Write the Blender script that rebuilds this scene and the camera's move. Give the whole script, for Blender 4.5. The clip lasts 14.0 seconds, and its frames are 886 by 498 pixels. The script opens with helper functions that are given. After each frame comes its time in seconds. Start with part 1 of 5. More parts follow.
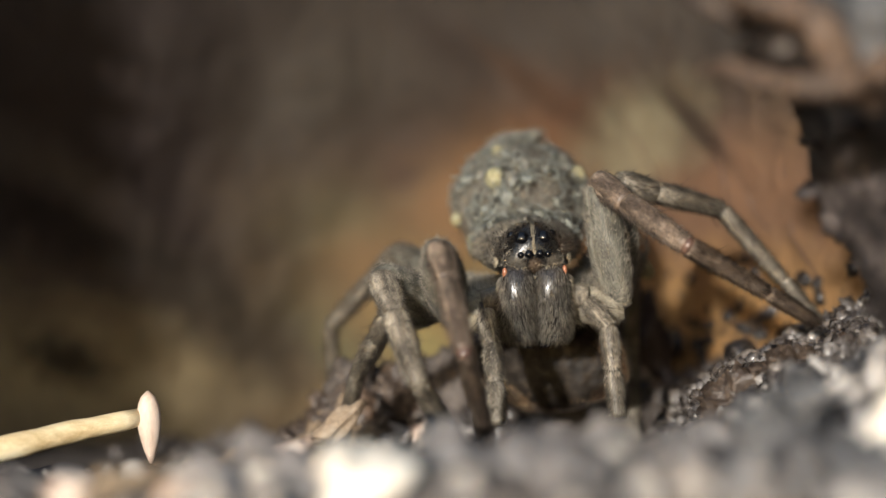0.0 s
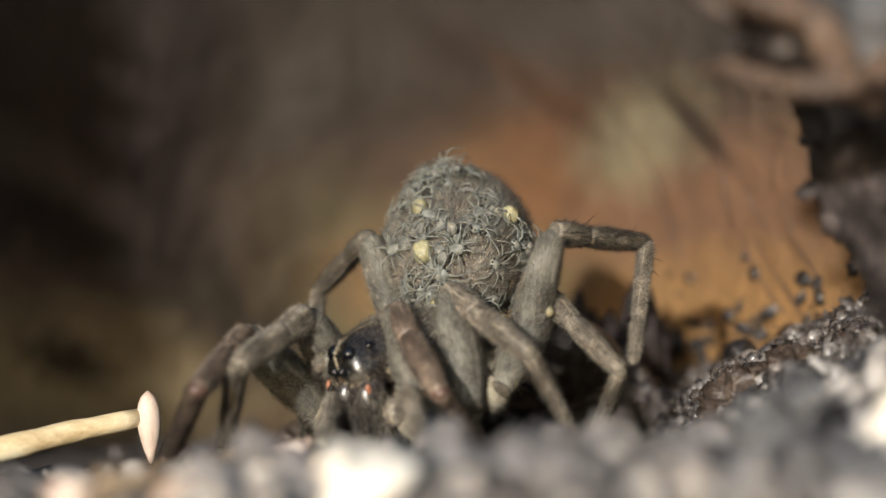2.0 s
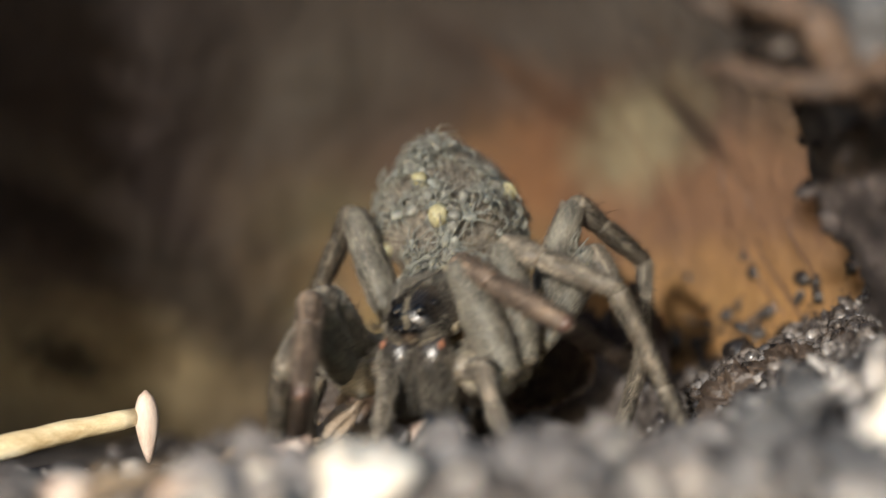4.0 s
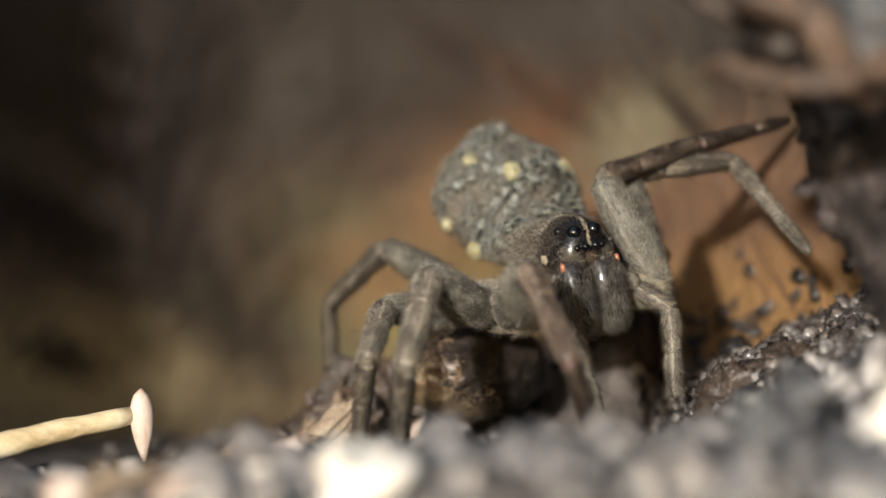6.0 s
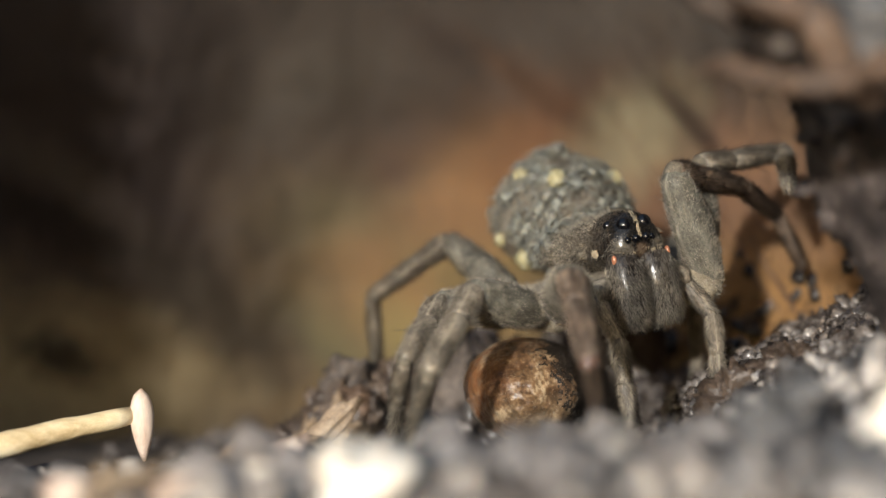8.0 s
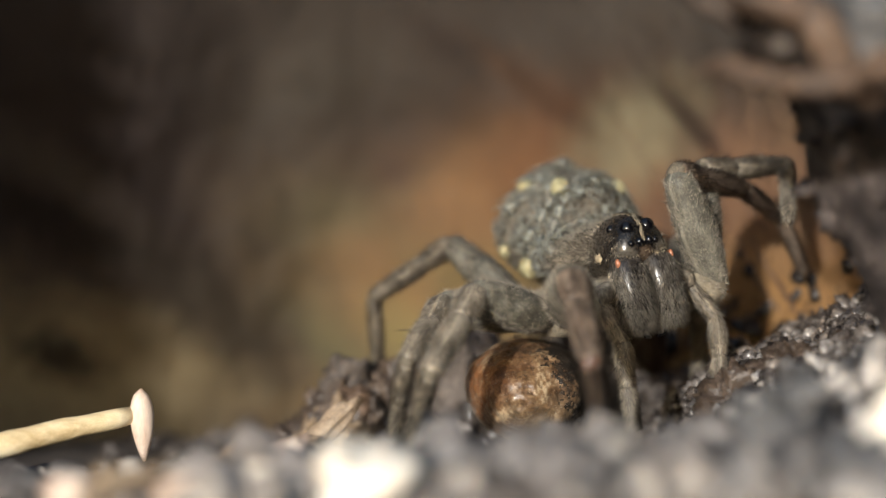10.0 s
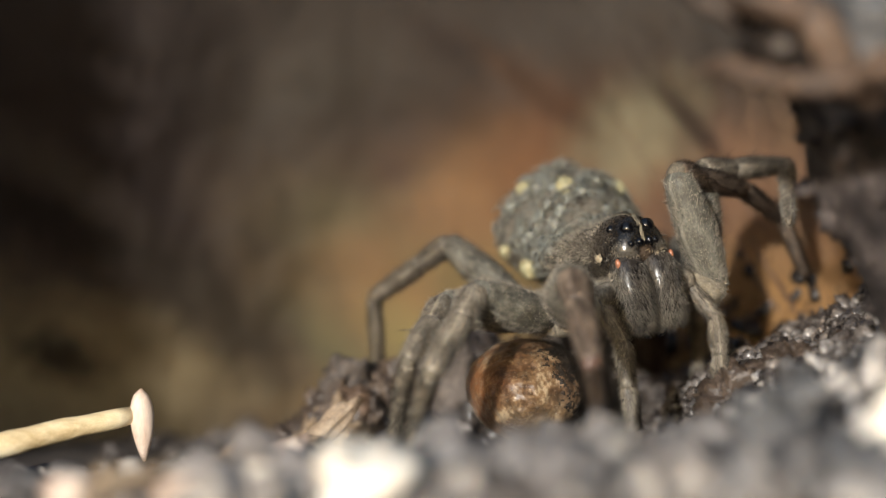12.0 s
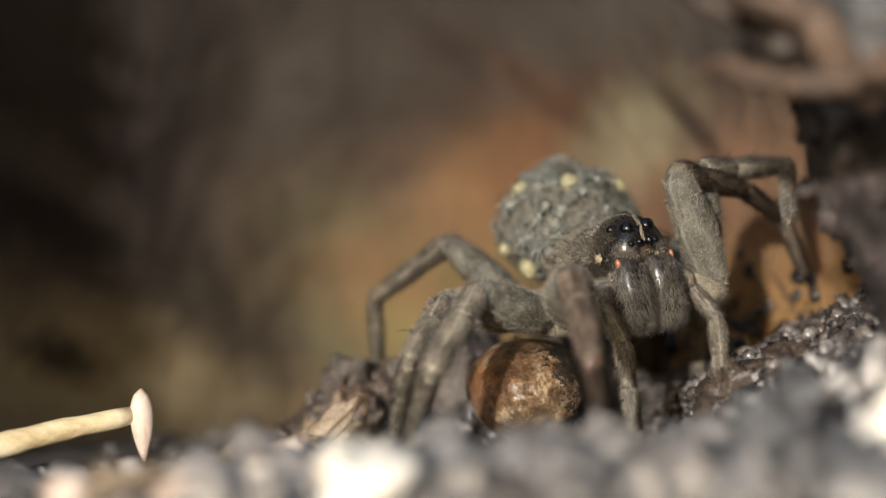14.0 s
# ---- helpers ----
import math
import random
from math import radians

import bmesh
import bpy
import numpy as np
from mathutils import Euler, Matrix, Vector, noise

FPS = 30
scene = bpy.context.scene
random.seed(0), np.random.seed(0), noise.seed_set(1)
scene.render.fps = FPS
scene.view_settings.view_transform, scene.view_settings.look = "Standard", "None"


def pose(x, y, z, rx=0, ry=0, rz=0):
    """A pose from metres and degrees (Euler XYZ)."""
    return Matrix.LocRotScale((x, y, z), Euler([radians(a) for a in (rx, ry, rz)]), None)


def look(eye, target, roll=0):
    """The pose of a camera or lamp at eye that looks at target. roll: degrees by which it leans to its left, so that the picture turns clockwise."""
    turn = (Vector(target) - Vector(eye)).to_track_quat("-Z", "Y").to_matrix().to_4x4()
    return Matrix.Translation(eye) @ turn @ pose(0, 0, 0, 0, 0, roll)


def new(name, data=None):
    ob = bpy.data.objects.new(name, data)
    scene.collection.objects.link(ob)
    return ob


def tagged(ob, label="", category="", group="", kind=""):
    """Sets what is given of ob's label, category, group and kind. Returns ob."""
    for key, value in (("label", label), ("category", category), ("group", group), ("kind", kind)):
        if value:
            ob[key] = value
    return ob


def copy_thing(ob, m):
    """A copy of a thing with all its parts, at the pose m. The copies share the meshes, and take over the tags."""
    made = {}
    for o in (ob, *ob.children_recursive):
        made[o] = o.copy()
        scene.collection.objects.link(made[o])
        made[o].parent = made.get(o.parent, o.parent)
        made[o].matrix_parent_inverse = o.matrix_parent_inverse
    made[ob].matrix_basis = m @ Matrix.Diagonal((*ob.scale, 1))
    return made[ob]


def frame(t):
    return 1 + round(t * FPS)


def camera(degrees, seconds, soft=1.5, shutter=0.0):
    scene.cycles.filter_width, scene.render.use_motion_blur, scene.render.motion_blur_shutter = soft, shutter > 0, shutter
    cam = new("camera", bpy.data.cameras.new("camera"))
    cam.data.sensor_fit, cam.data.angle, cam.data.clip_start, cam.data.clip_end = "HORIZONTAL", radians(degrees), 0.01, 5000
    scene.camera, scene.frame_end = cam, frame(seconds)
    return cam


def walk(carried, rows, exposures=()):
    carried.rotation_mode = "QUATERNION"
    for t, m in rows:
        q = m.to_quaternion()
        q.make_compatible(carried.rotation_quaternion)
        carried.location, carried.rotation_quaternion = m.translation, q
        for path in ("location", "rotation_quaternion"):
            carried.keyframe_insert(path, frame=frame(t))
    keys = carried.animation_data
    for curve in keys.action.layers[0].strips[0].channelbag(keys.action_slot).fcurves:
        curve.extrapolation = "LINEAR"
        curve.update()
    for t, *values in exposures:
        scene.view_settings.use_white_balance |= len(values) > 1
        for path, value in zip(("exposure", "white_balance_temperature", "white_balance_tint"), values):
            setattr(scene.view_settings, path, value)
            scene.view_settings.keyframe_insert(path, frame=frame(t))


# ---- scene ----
MM = 0.001

# ---- camera: a macro view from low in front of the burrow, almost still ----
cam = camera(30, 14.0, soft=1.5, shutter=0.9)
cam.data.dof.use_dof = True
cam.data.dof.focus_distance = 80 * MM
cam.data.dof.aperture_fstop = 26.0
EYE_A = Vector((0, -84, 11)) * MM
EYE_B = Vector((-0.26, -84, 11)) * MM
VIEW_A = look(EYE_A, Vector((0, 0, 11)) * MM)
VIEW_B = look(EYE_B, Vector((0.20, 0, 10.86)) * MM)
walk(cam, [(0, VIEW_A), (3.2, VIEW_A), (5.3, VIEW_B), (14.0, VIEW_B)], exposures=[(0, 0.55), (14.0, 0.55)])

# ---- light: low sun from the front, open sky behind the camera ----
SUN_FROM = Vector((-0.32, -0.93, 0.19)).normalized()
world = bpy.data.worlds.new("sky")
scene.world = world
world.use_nodes = True
wn = world.node_tree.nodes
sky = wn.new("ShaderNodeTexSky")
sky.sky_type = "NISHITA"
sky.sun_disc = False
sky.sun_elevation = math.asin(SUN_FROM.z)
sky.sun_rotation = math.atan2(SUN_FROM.x, SUN_FROM.y)
world.node_tree.links.new(sky.outputs[0], wn["Background"].inputs[0])
wn["Background"].inputs[1].default_value = 0.15
sun = new("sun", bpy.data.lights.new("sun", "SUN"))
sun.data.energy = 3.25
sun.data.angle = radians(2.0)
sun.data.color = (1.0, 0.968, 0.925)
sun.matrix_world = look(SUN_FROM * 0.5, (0, 0, 0))


# ---- materials ----
def material(name, colors, size, rough=0.7, bump=0.3, bump_size=None, fine=0.35, spec=0.4, islands=0.0, metallic=0.0, coat=0.0, subsurface=0.0, stretch=(1, 1, 1), grit_gain=0.4):
    """A mottled surface: colors along a ramp driven by noise of that size (mm), with finer grain and relief."""
    m = bpy.data.materials.new(name)
    m.use_nodes = True
    n, l = m.node_tree.nodes, m.node_tree.links
    bsdf = n["Principled BSDF"]
    co = n.new("ShaderNodeTexCoord")
    mp = n.new("ShaderNodeMapping")
    mp.inputs["Scale"].default_value = stretch
    l.new(co.outputs["Object"], mp.inputs[0])
    big = n.new("ShaderNodeTexNoise")
    big.inputs["Scale"].default_value = 1000.0 / size
    big.inputs["Detail"].default_value = 5
    small = n.new("ShaderNodeTexNoise")
    small.inputs["Scale"].default_value = 1000.0 / (size * 0.17)
    small.inputs["Detail"].default_value = 3
    for t in (big, small):
        l.new(mp.outputs[0], t.inputs["Vector"])
    mix = n.new("ShaderNodeMath")
    mix.operation = "MULTIPLY_ADD"
    l.new(small.outputs[0], mix.inputs[0])
    mix.inputs[1].default_value = fine
    sub = n.new("ShaderNodeMath")
    sub.operation = "SUBTRACT"
    l.new(big.outputs[0], sub.inputs[0])
    sub.inputs[1].default_value = fine * 0.5
    l.new(sub.outputs[0], mix.inputs[2])
    drive = mix.outputs[0]
    if islands:
        geo = n.new("ShaderNodeNewGeometry")
        isl = n.new("ShaderNodeMath")
        isl.operation = "MULTIPLY_ADD"
        l.new(geo.outputs["Random Per Island"], isl.inputs[0])
        isl.inputs[1].default_value = islands
        off = n.new("ShaderNodeMath")
        off.operation = "SUBTRACT"
        l.new(drive, off.inputs[0])
        off.inputs[1].default_value = islands * 0.5
        l.new(off.outputs[0], isl.inputs[2])
        drive = isl.outputs[0]
    ramp = n.new("ShaderNodeValToRGB")
    el = ramp.color_ramp.elements
    while len(el) < len(colors):
        el.new(0.5)
    for i, c in enumerate(colors):
        el[i].position = 0.28 + 0.44 * i / max(1, len(colors) - 1)
        el[i].color = (*c, 1)
    l.new(drive, ramp.inputs[0])
    grit = n.new("ShaderNodeTexNoise")
    grit.inputs["Scale"].default_value = 1000.0 / max(0.06, size * 0.045)
    grit.inputs["Detail"].default_value = 3
    l.new(mp.outputs[0], grit.inputs["Vector"])
    gain = n.new("ShaderNodeMapRange")
    gain.inputs["From Min"].default_value, gain.inputs["From Max"].default_value = 0.25, 0.75
    gain.inputs["To Min"].default_value, gain.inputs["To Max"].default_value = 1 - grit_gain, 1 + grit_gain
    l.new(grit.outputs[0], gain.inputs[0])
    tone = n.new("ShaderNodeVectorMath")
    tone.operation = "MULTIPLY"
    l.new(ramp.outputs[0], tone.inputs[0])
    l.new(gain.outputs[0], tone.inputs[1])
    l.new(tone.outputs[0], bsdf.inputs["Base Color"])
    rr = n.new("ShaderNodeMapRange")
    rr.inputs["To Min"].default_value = max(0.04, rough - 0.15)
    rr.inputs["To Max"].default_value = min(1, rough + 0.15)
    l.new(small.outputs[0], rr.inputs[0])
    l.new(rr.outputs[0], bsdf.inputs["Roughness"])
    bsdf.inputs["Specular IOR Level"].default_value = spec
    bsdf.inputs["Metallic"].default_value = metallic
    bsdf.inputs["Coat Weight"].default_value = coat
    bsdf.inputs["Coat Roughness"].default_value = 0.12
    if subsurface:
        bsdf.inputs["Subsurface Weight"].default_value = subsurface
        bsdf.inputs["Subsurface Radius"].default_value = (1.0, 0.8, 0.5)
        bsdf.inputs["Subsurface Scale"].default_value = 0.25 * MM
    if bump:
        b = n.new("ShaderNodeBump")
        b.inputs["Strength"].default_value = bump
        b.inputs["Distance"].default_value = (bump_size or size * 0.12) * MM
        l.new(mix.outputs[0], b.inputs["Height"])
        l.new(b.outputs[0], bsdf.inputs["Normal"])
    return m


def patch(m, where, radius, color, soft=0.5, ragged=0.6, amount=1.0, slope=0):
    """Lays a ragged patch of another colour over a material, round a place of the object (mm)."""
    n, l = m.node_tree.nodes, m.node_tree.links
    bsdf = n["Principled BSDF"]
    old = bsdf.inputs["Base Color"].links[0].from_socket
    co = n.new("ShaderNodeTexCoord")
    nz = n.new("ShaderNodeTexNoise")
    nz.inputs["Scale"].default_value = 1000 / (min(radius) * 0.8)
    nz.inputs["Detail"].default_value = 4
    l.new(co.outputs["Object"], nz.inputs["Vector"])
    turn = n.new("ShaderNodeVectorRotate")
    turn.rotation_type = "Y_AXIS"
    turn.inputs["Center"].default_value = [w * MM for w in where]
    turn.inputs["Angle"].default_value = radians(-slope)
    l.new(co.outputs["Object"], turn.inputs["Vector"])
    mp = n.new("ShaderNodeMapping")
    mp.inputs["Location"].default_value = [-w / r for w, r in zip(where, radius)]
    mp.inputs["Scale"].default_value = [1 / (r * MM) for r in radius]
    l.new(turn.outputs[0], mp.inputs[0])
    ln = n.new("ShaderNodeVectorMath")
    ln.operation = "LENGTH"
    l.new(mp.outputs[0], ln.inputs[0])
    add = n.new("ShaderNodeMath")
    add.operation = "MULTIPLY_ADD"
    l.new(nz.outputs[0], add.inputs[0])
    add.inputs[1].default_value = ragged
    l.new(ln.outputs["Value"], add.inputs[2])
    mr = n.new("ShaderNodeMapRange")
    mr.inputs["From Min"].default_value = 1 + ragged * 0.5 + soft * 0.5
    mr.inputs["From Max"].default_value = 1 + ragged * 0.5 - soft * 0.5
    mr.inputs["To Max"].default_value = amount
    l.new(add.outputs[0], mr.inputs[0])
    mx = n.new("ShaderNodeMix")
    mx.data_type = "RGBA"
    l.new(mr.outputs[0], mx.inputs["Factor"])
    l.new(old, mx.inputs["A"])
    mx.inputs["B"].default_value = (*color, 1)
    l.new(mx.outputs["Result"], bsdf.inputs["Base Color"])
    return m


soil_mat = material("humus", [(0.03, 0.025, 0.021), (0.085, 0.07, 0.06), (0.16, 0.135, 0.118)], 2.2, rough=0.85, bump=0.7, fine=0.5, spec=0.25)
grain_mat = material("soil_grains", [(0.066, 0.057, 0.051), (0.145, 0.124, 0.11), (0.22, 0.192, 0.169), (0.315, 0.277, 0.243), (0.46, 0.41, 0.35)], 1.2, rough=0.6, bump=0.6, islands=0.5, fine=0.4)
cool_grain_mat = material("dark_grit", [(0.058, 0.053, 0.051), (0.125, 0.117, 0.112), (0.197, 0.184, 0.175), (0.27, 0.252, 0.237), (0.42, 0.385, 0.35)], 1.2, rough=0.55, bump=0.6, islands=0.5, fine=0.4)
wet_mat = material("wet_soil", [(0.026, 0.021, 0.019), (0.085, 0.071, 0.062), (0.19, 0.162, 0.14)], 1.0, rough=0.24, bump=0.8, islands=0.35, fine=0.5, spec=0.6)
black_mat = material("black_wet_soil", [(0.008, 0.007, 0.007), (0.022, 0.018, 0.016), (0.055, 0.046, 0.04)], 0.7, rough=0.25, bump=0.7, fine=0.5, spec=0.6)
slope_mat = material("slope_grit", [(0.06, 0.053, 0.05), (0.16, 0.144, 0.133), (0.29, 0.266, 0.245)], 1.0, rough=0.2, bump=0.6, islands=0.5, fine=0.4, spec=0.8)
bark_mat = material("inner_bark", [(0.06, 0.045, 0.03), (0.13, 0.09, 0.05), (0.19, 0.125, 0.06)], 9.0, rough=0.8, bump=0.9, bump_size=0.6, fine=0.8, spec=0.12, stretch=(1, 1, 0.9))
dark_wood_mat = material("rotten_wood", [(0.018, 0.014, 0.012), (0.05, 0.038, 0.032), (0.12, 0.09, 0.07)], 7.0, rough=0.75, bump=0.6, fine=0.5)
loop_dark_mat = material("loop_dark", [(0.008, 0.006, 0.005), (0.02, 0.015, 0.012), (0.05, 0.038, 0.03)], 1.5, rough=0.9, bump=0.7, fine=0.6, spec=0.1)
bank_mat = material("bank_earth", [(0.011, 0.009, 0.009), (0.04, 0.033, 0.031), (0.115, 0.095, 0.088)], 2.0, rough=0.85, bump=0.7, fine=0.5, spec=0.2)
hollow_shade_mat = material("hollow_shade", [(0.02, 0.015, 0.014), (0.036, 0.028, 0.026), (0.065, 0.053, 0.048)], 1.5, rough=0.9, bump=0.7, fine=0.6, spec=0.15)
fibre_mat = material("bark_fibre", [(0.05, 0.026, 0.016), (0.10, 0.056, 0.034), (0.14, 0.085, 0.053)], 2.0, rough=0.5, bump=0.4, stretch=(1, 1, 0.3))
stone_mat = material("weathered_stone", [(0.03, 0.029, 0.029), (0.075, 0.074, 0.075), (0.14, 0.138, 0.138)], 3.0, rough=0.65, bump=0.5)
root_mat = material("weathered_root", [(0.025, 0.017, 0.012), (0.09, 0.056, 0.036), (0.20, 0.13, 0.085)], 1.8, rough=0.6, bump=0.5)
cream_mat = material("bleached_chip", [(0.58, 0.50, 0.40), (0.80, 0.73, 0.62), (0.90, 0.86, 0.78)], 2.2, rough=0.7, bump=0.4)
pebble_mat = material("pale_grit", [(0.13, 0.118, 0.11), (0.26, 0.235, 0.22), (0.42, 0.385, 0.355)], 1.5, rough=0.6, bump=0.4)
grey_pebble_mat = material("grey_grit", [(0.07, 0.064, 0.062), (0.15, 0.138, 0.132), (0.26, 0.242, 0.23)], 1.5, rough=0.6, bump=0.4)
straw_mat = material("dry_straw", [(0.50, 0.35, 0.17), (0.74, 0.60, 0.36), (0.86, 0.76, 0.54)], 1.6, rough=0.5, bump=0.4, stretch=(0.05, 1.2, 1.2), grit_gain=0.12)
husk_mat = material("dry_husk", [(0.36, 0.23, 0.16), (0.54, 0.40, 0.31), (0.72, 0.61, 0.51)], 1.4, rough=0.55, bump=0.3, stretch=(1, 1, 0.15), grit_gain=0.12)
earth_mat = material("brown_earth", [(0.052, 0.036, 0.026), (0.155, 0.112, 0.081), (0.29, 0.222, 0.168)], 1.3, rough=0.45, bump=0.8, islands=0.4, fine=0.6, spec=0.5)
leaf_mat = material("dead_leaf", [(0.10, 0.068, 0.042), (0.22, 0.158, 0.10), (0.35, 0.262, 0.168)], 1.2, rough=0.6, bump=0.5)


def limb_material(name, colors, size, line, rough=0.5, bump=0.35, fine=0.55, spec=0.4):
    """Leg skin: mottled, banded along the limb's z, with three thin broken pale lines along it."""
    m = material(name, colors, size, rough=rough, bump=bump, fine=fine, spec=spec, stretch=(1.2, 1.2, 0.5))
    n, l = m.node_tree.nodes, m.node_tree.links
    bsdf = n["Principled BSDF"]
    old = bsdf.inputs["Base Color"].links[0].from_socket
    co = n.new("ShaderNodeTexCoord")
    info = n.new("ShaderNodeObjectInfo")
    shift = n.new("ShaderNodeVectorMath")
    shift.operation = "ADD"
    l.new(co.outputs["Object"], shift.inputs[0])
    l.new(info.outputs["Random"], shift.inputs[1])
    flat = n.new("ShaderNodeMapping")
    flat.inputs["Scale"].default_value = (0.12, 0.12, 1)
    l.new(shift.outputs[0], flat.inputs[0])
    bands = n.new("ShaderNodeTexNoise")
    bands.inputs["Scale"].default_value = 1000 / 1.5
    bands.inputs["Detail"].default_value = 2
    l.new(flat.outputs[0], bands.inputs["Vector"])
    dim = n.new("ShaderNodeMapRange")
    dim.inputs["From Min"].default_value, dim.inputs["From Max"].default_value = 0.35, 0.65
    dim.inputs["To Min"].default_value, dim.inputs["To Max"].default_value = 0.55, 1.3
    l.new(bands.outputs[0], dim.inputs[0])
    banded = n.new("ShaderNodeVectorMath")
    banded.operation = "MULTIPLY"
    l.new(old, banded.inputs[0])
    l.new(dim.outputs[0], banded.inputs[1])
    xyz = n.new("ShaderNodeSeparateXYZ")
    l.new(co.outputs["Object"], xyz.inputs[0])
    angle = n.new("ShaderNodeMath")
    angle.operation = "ARCTAN2"
    l.new(xyz.outputs["Y"], angle.inputs[0])
    l.new(xyz.outputs["X"], angle.inputs[1])
    wob = n.new("ShaderNodeTexNoise")
    wob.inputs["Scale"].default_value = 1000 / 1.1
    wob.inputs["Detail"].default_value = 3
    l.new(shift.outputs[0], wob.inputs["Vector"])
    turn = n.new("ShaderNodeMath")
    turn.operation = "MULTIPLY_ADD"
    l.new(angle.outputs[0], turn.inputs[0])
    turn.inputs[1].default_value = 1.5
    l.new(wob.outputs[0], turn.inputs[2])
    wave = n.new("ShaderNodeMath")
    wave.operation = "SINE"
    l.new(turn.outputs[0], wave.inputs[0])
    size_of = n.new("ShaderNodeMath")
    size_of.operation = "ABSOLUTE"
    l.new(wave.outputs[0], size_of.inputs[0])
    thin = n.new("ShaderNodeMapRange")
    thin.inputs["From Min"].default_value, thin.inputs["From Max"].default_value = 0.28, 0.06
    l.new(size_of.outputs[0], thin.inputs[0])
    gaps = n.new("ShaderNodeMapRange")
    gaps.inputs["From Min"].default_value, gaps.inputs["From Max"].default_value = 0.40, 0.60
    gaps.inputs["To Max"].default_value = 0.75
    l.new(wob.outputs[0], gaps.inputs[0])
    both = n.new("ShaderNodeMath")
    both.operation = "MULTIPLY"
    l.new(thin.outputs[0], both.inputs[0])
    l.new(gaps.outputs[0], both.inputs[1])
    mx = n.new("ShaderNodeMix")
    mx.data_type = "RGBA"
    l.new(both.outputs[0], mx.inputs["Factor"])
    l.new(banded.outputs[0], mx.inputs["A"])
    mx.inputs["B"].default_value = (*line, 1)
    l.new(mx.outputs["Result"], bsdf.inputs["Base Color"])
    return m


leg_mat = limb_material("leg_skin", [(0.055, 0.045, 0.034), (0.165, 0.139, 0.106), (0.35, 0.305, 0.24)], 0.9, (0.40, 0.35, 0.265))
front_leg_mat = limb_material("front_leg_skin", [(0.034, 0.023, 0.017), (0.13, 0.095, 0.07), (0.27, 0.208, 0.155)], 0.9, (0.36, 0.275, 0.20), rough=0.45)
femur_mat = limb_material("femur_skin", [(0.068, 0.064, 0.052), (0.125, 0.118, 0.095), (0.205, 0.194, 0.157)], 1.1, (0.30, 0.285, 0.23), rough=0.58, bump=0.4, fine=0.6, spec=0.3)
hair_mat = material("pale_hair", [(0.13, 0.112, 0.085), (0.26, 0.228, 0.18), (0.45, 0.40, 0.32)], 1.0, rough=0.4, bump=0, islands=0.4)
strip_mat = material("bark_strip", [(0.15, 0.105, 0.068), (0.29, 0.217, 0.15), (0.42, 0.33, 0.24)], 1.2, rough=0.75, bump=0.6, spec=0.2)
leg_hair_mat = material("leg_hair", [(0.09, 0.077, 0.059), (0.20, 0.176, 0.14), (0.38, 0.335, 0.265)], 1.0, rough=0.45, bump=0, islands=0.4)
front_hair_mat = material("front_leg_hair", [(0.05, 0.036, 0.027), (0.12, 0.088, 0.066), (0.24, 0.185, 0.14)], 1.0, rough=0.45, bump=0, islands=0.4)
dark_hair_mat = material("dark_hair", [(0.012, 0.01, 0.008), (0.03, 0.024, 0.02)], 1.0, rough=0.35, bump=0)
joint_mat = material("joint_skin", [(0.18, 0.155, 0.115), (0.38, 0.335, 0.25)], 0.6, rough=0.8, bump=0.5, spec=0.2, subsurface=0.15)
knee_mat = material("knee_skin", [(0.06, 0.05, 0.037), (0.17, 0.146, 0.108)], 0.5, rough=0.7, bump=0.5, spec=0.25)
red_mat = material("red_joint", [(0.075, 0.042, 0.033), (0.13, 0.076, 0.056)], 0.5, rough=0.25, bump=0.2, spec=0.6)
shell_mat = material("carapace_shell", [(0.006, 0.005, 0.005), (0.016, 0.013, 0.011), (0.05, 0.04, 0.03)], 0.9, rough=0.27, bump=0.25, fine=0.5, spec=0.5)
jaw_mat = material("chelicera_shell", [(0.012, 0.010, 0.009), (0.035, 0.030, 0.026), (0.085, 0.074, 0.06)], 0.9, rough=0.27, bump=0.3, fine=0.5, spec=0.6, stretch=(1, 1, 0.3))
abdomen_mat = material("abdomen_skin", [(0.055, 0.047, 0.036), (0.13, 0.113, 0.088), (0.23, 0.205, 0.165)], 0.9, rough=0.75, bump=0.7, fine=0.6)
jaw_hair_mat = material("jaw_hair", [(0.055, 0.049, 0.041), (0.16, 0.145, 0.121), (0.32, 0.29, 0.24)], 1.0, rough=0.4, bump=0, islands=0.5)
eye_mat = material("eye", [(0.002, 0.002, 0.003), (0.005, 0.005, 0.006)], 1.0, rough=0.05, bump=0, spec=0.6)
orange_mat = material("orange_condyle", [(0.25, 0.095, 0.05), (0.36, 0.15, 0.08)], 0.4, rough=0.3, bump=0, spec=0.5, coat=0.2)
stripe_mat = material("pale_stripe_hair", [(0.26, 0.212, 0.14), (0.42, 0.352, 0.245)], 0.5, rough=0.6, bump=0)
baby_mat = material("spiderling_skin", [(0.105, 0.108, 0.092), (0.18, 0.184, 0.158), (0.29, 0.292, 0.25)], 0.35, rough=0.5, bump=0.3, subsurface=0.25)
baby_leg_mat = material("spiderling_leg", [(0.10, 0.101, 0.086), (0.16, 0.162, 0.138), (0.24, 0.242, 0.208)], 0.35, rough=0.5, bump=0.0, subsurface=0.2)
baby_dark_mat = material("spiderling_shade", [(0.07, 0.068, 0.055), (0.135, 0.13, 0.108), (0.22, 0.212, 0.178)], 0.35, rough=0.5, bump=0.3, subsurface=0.2)
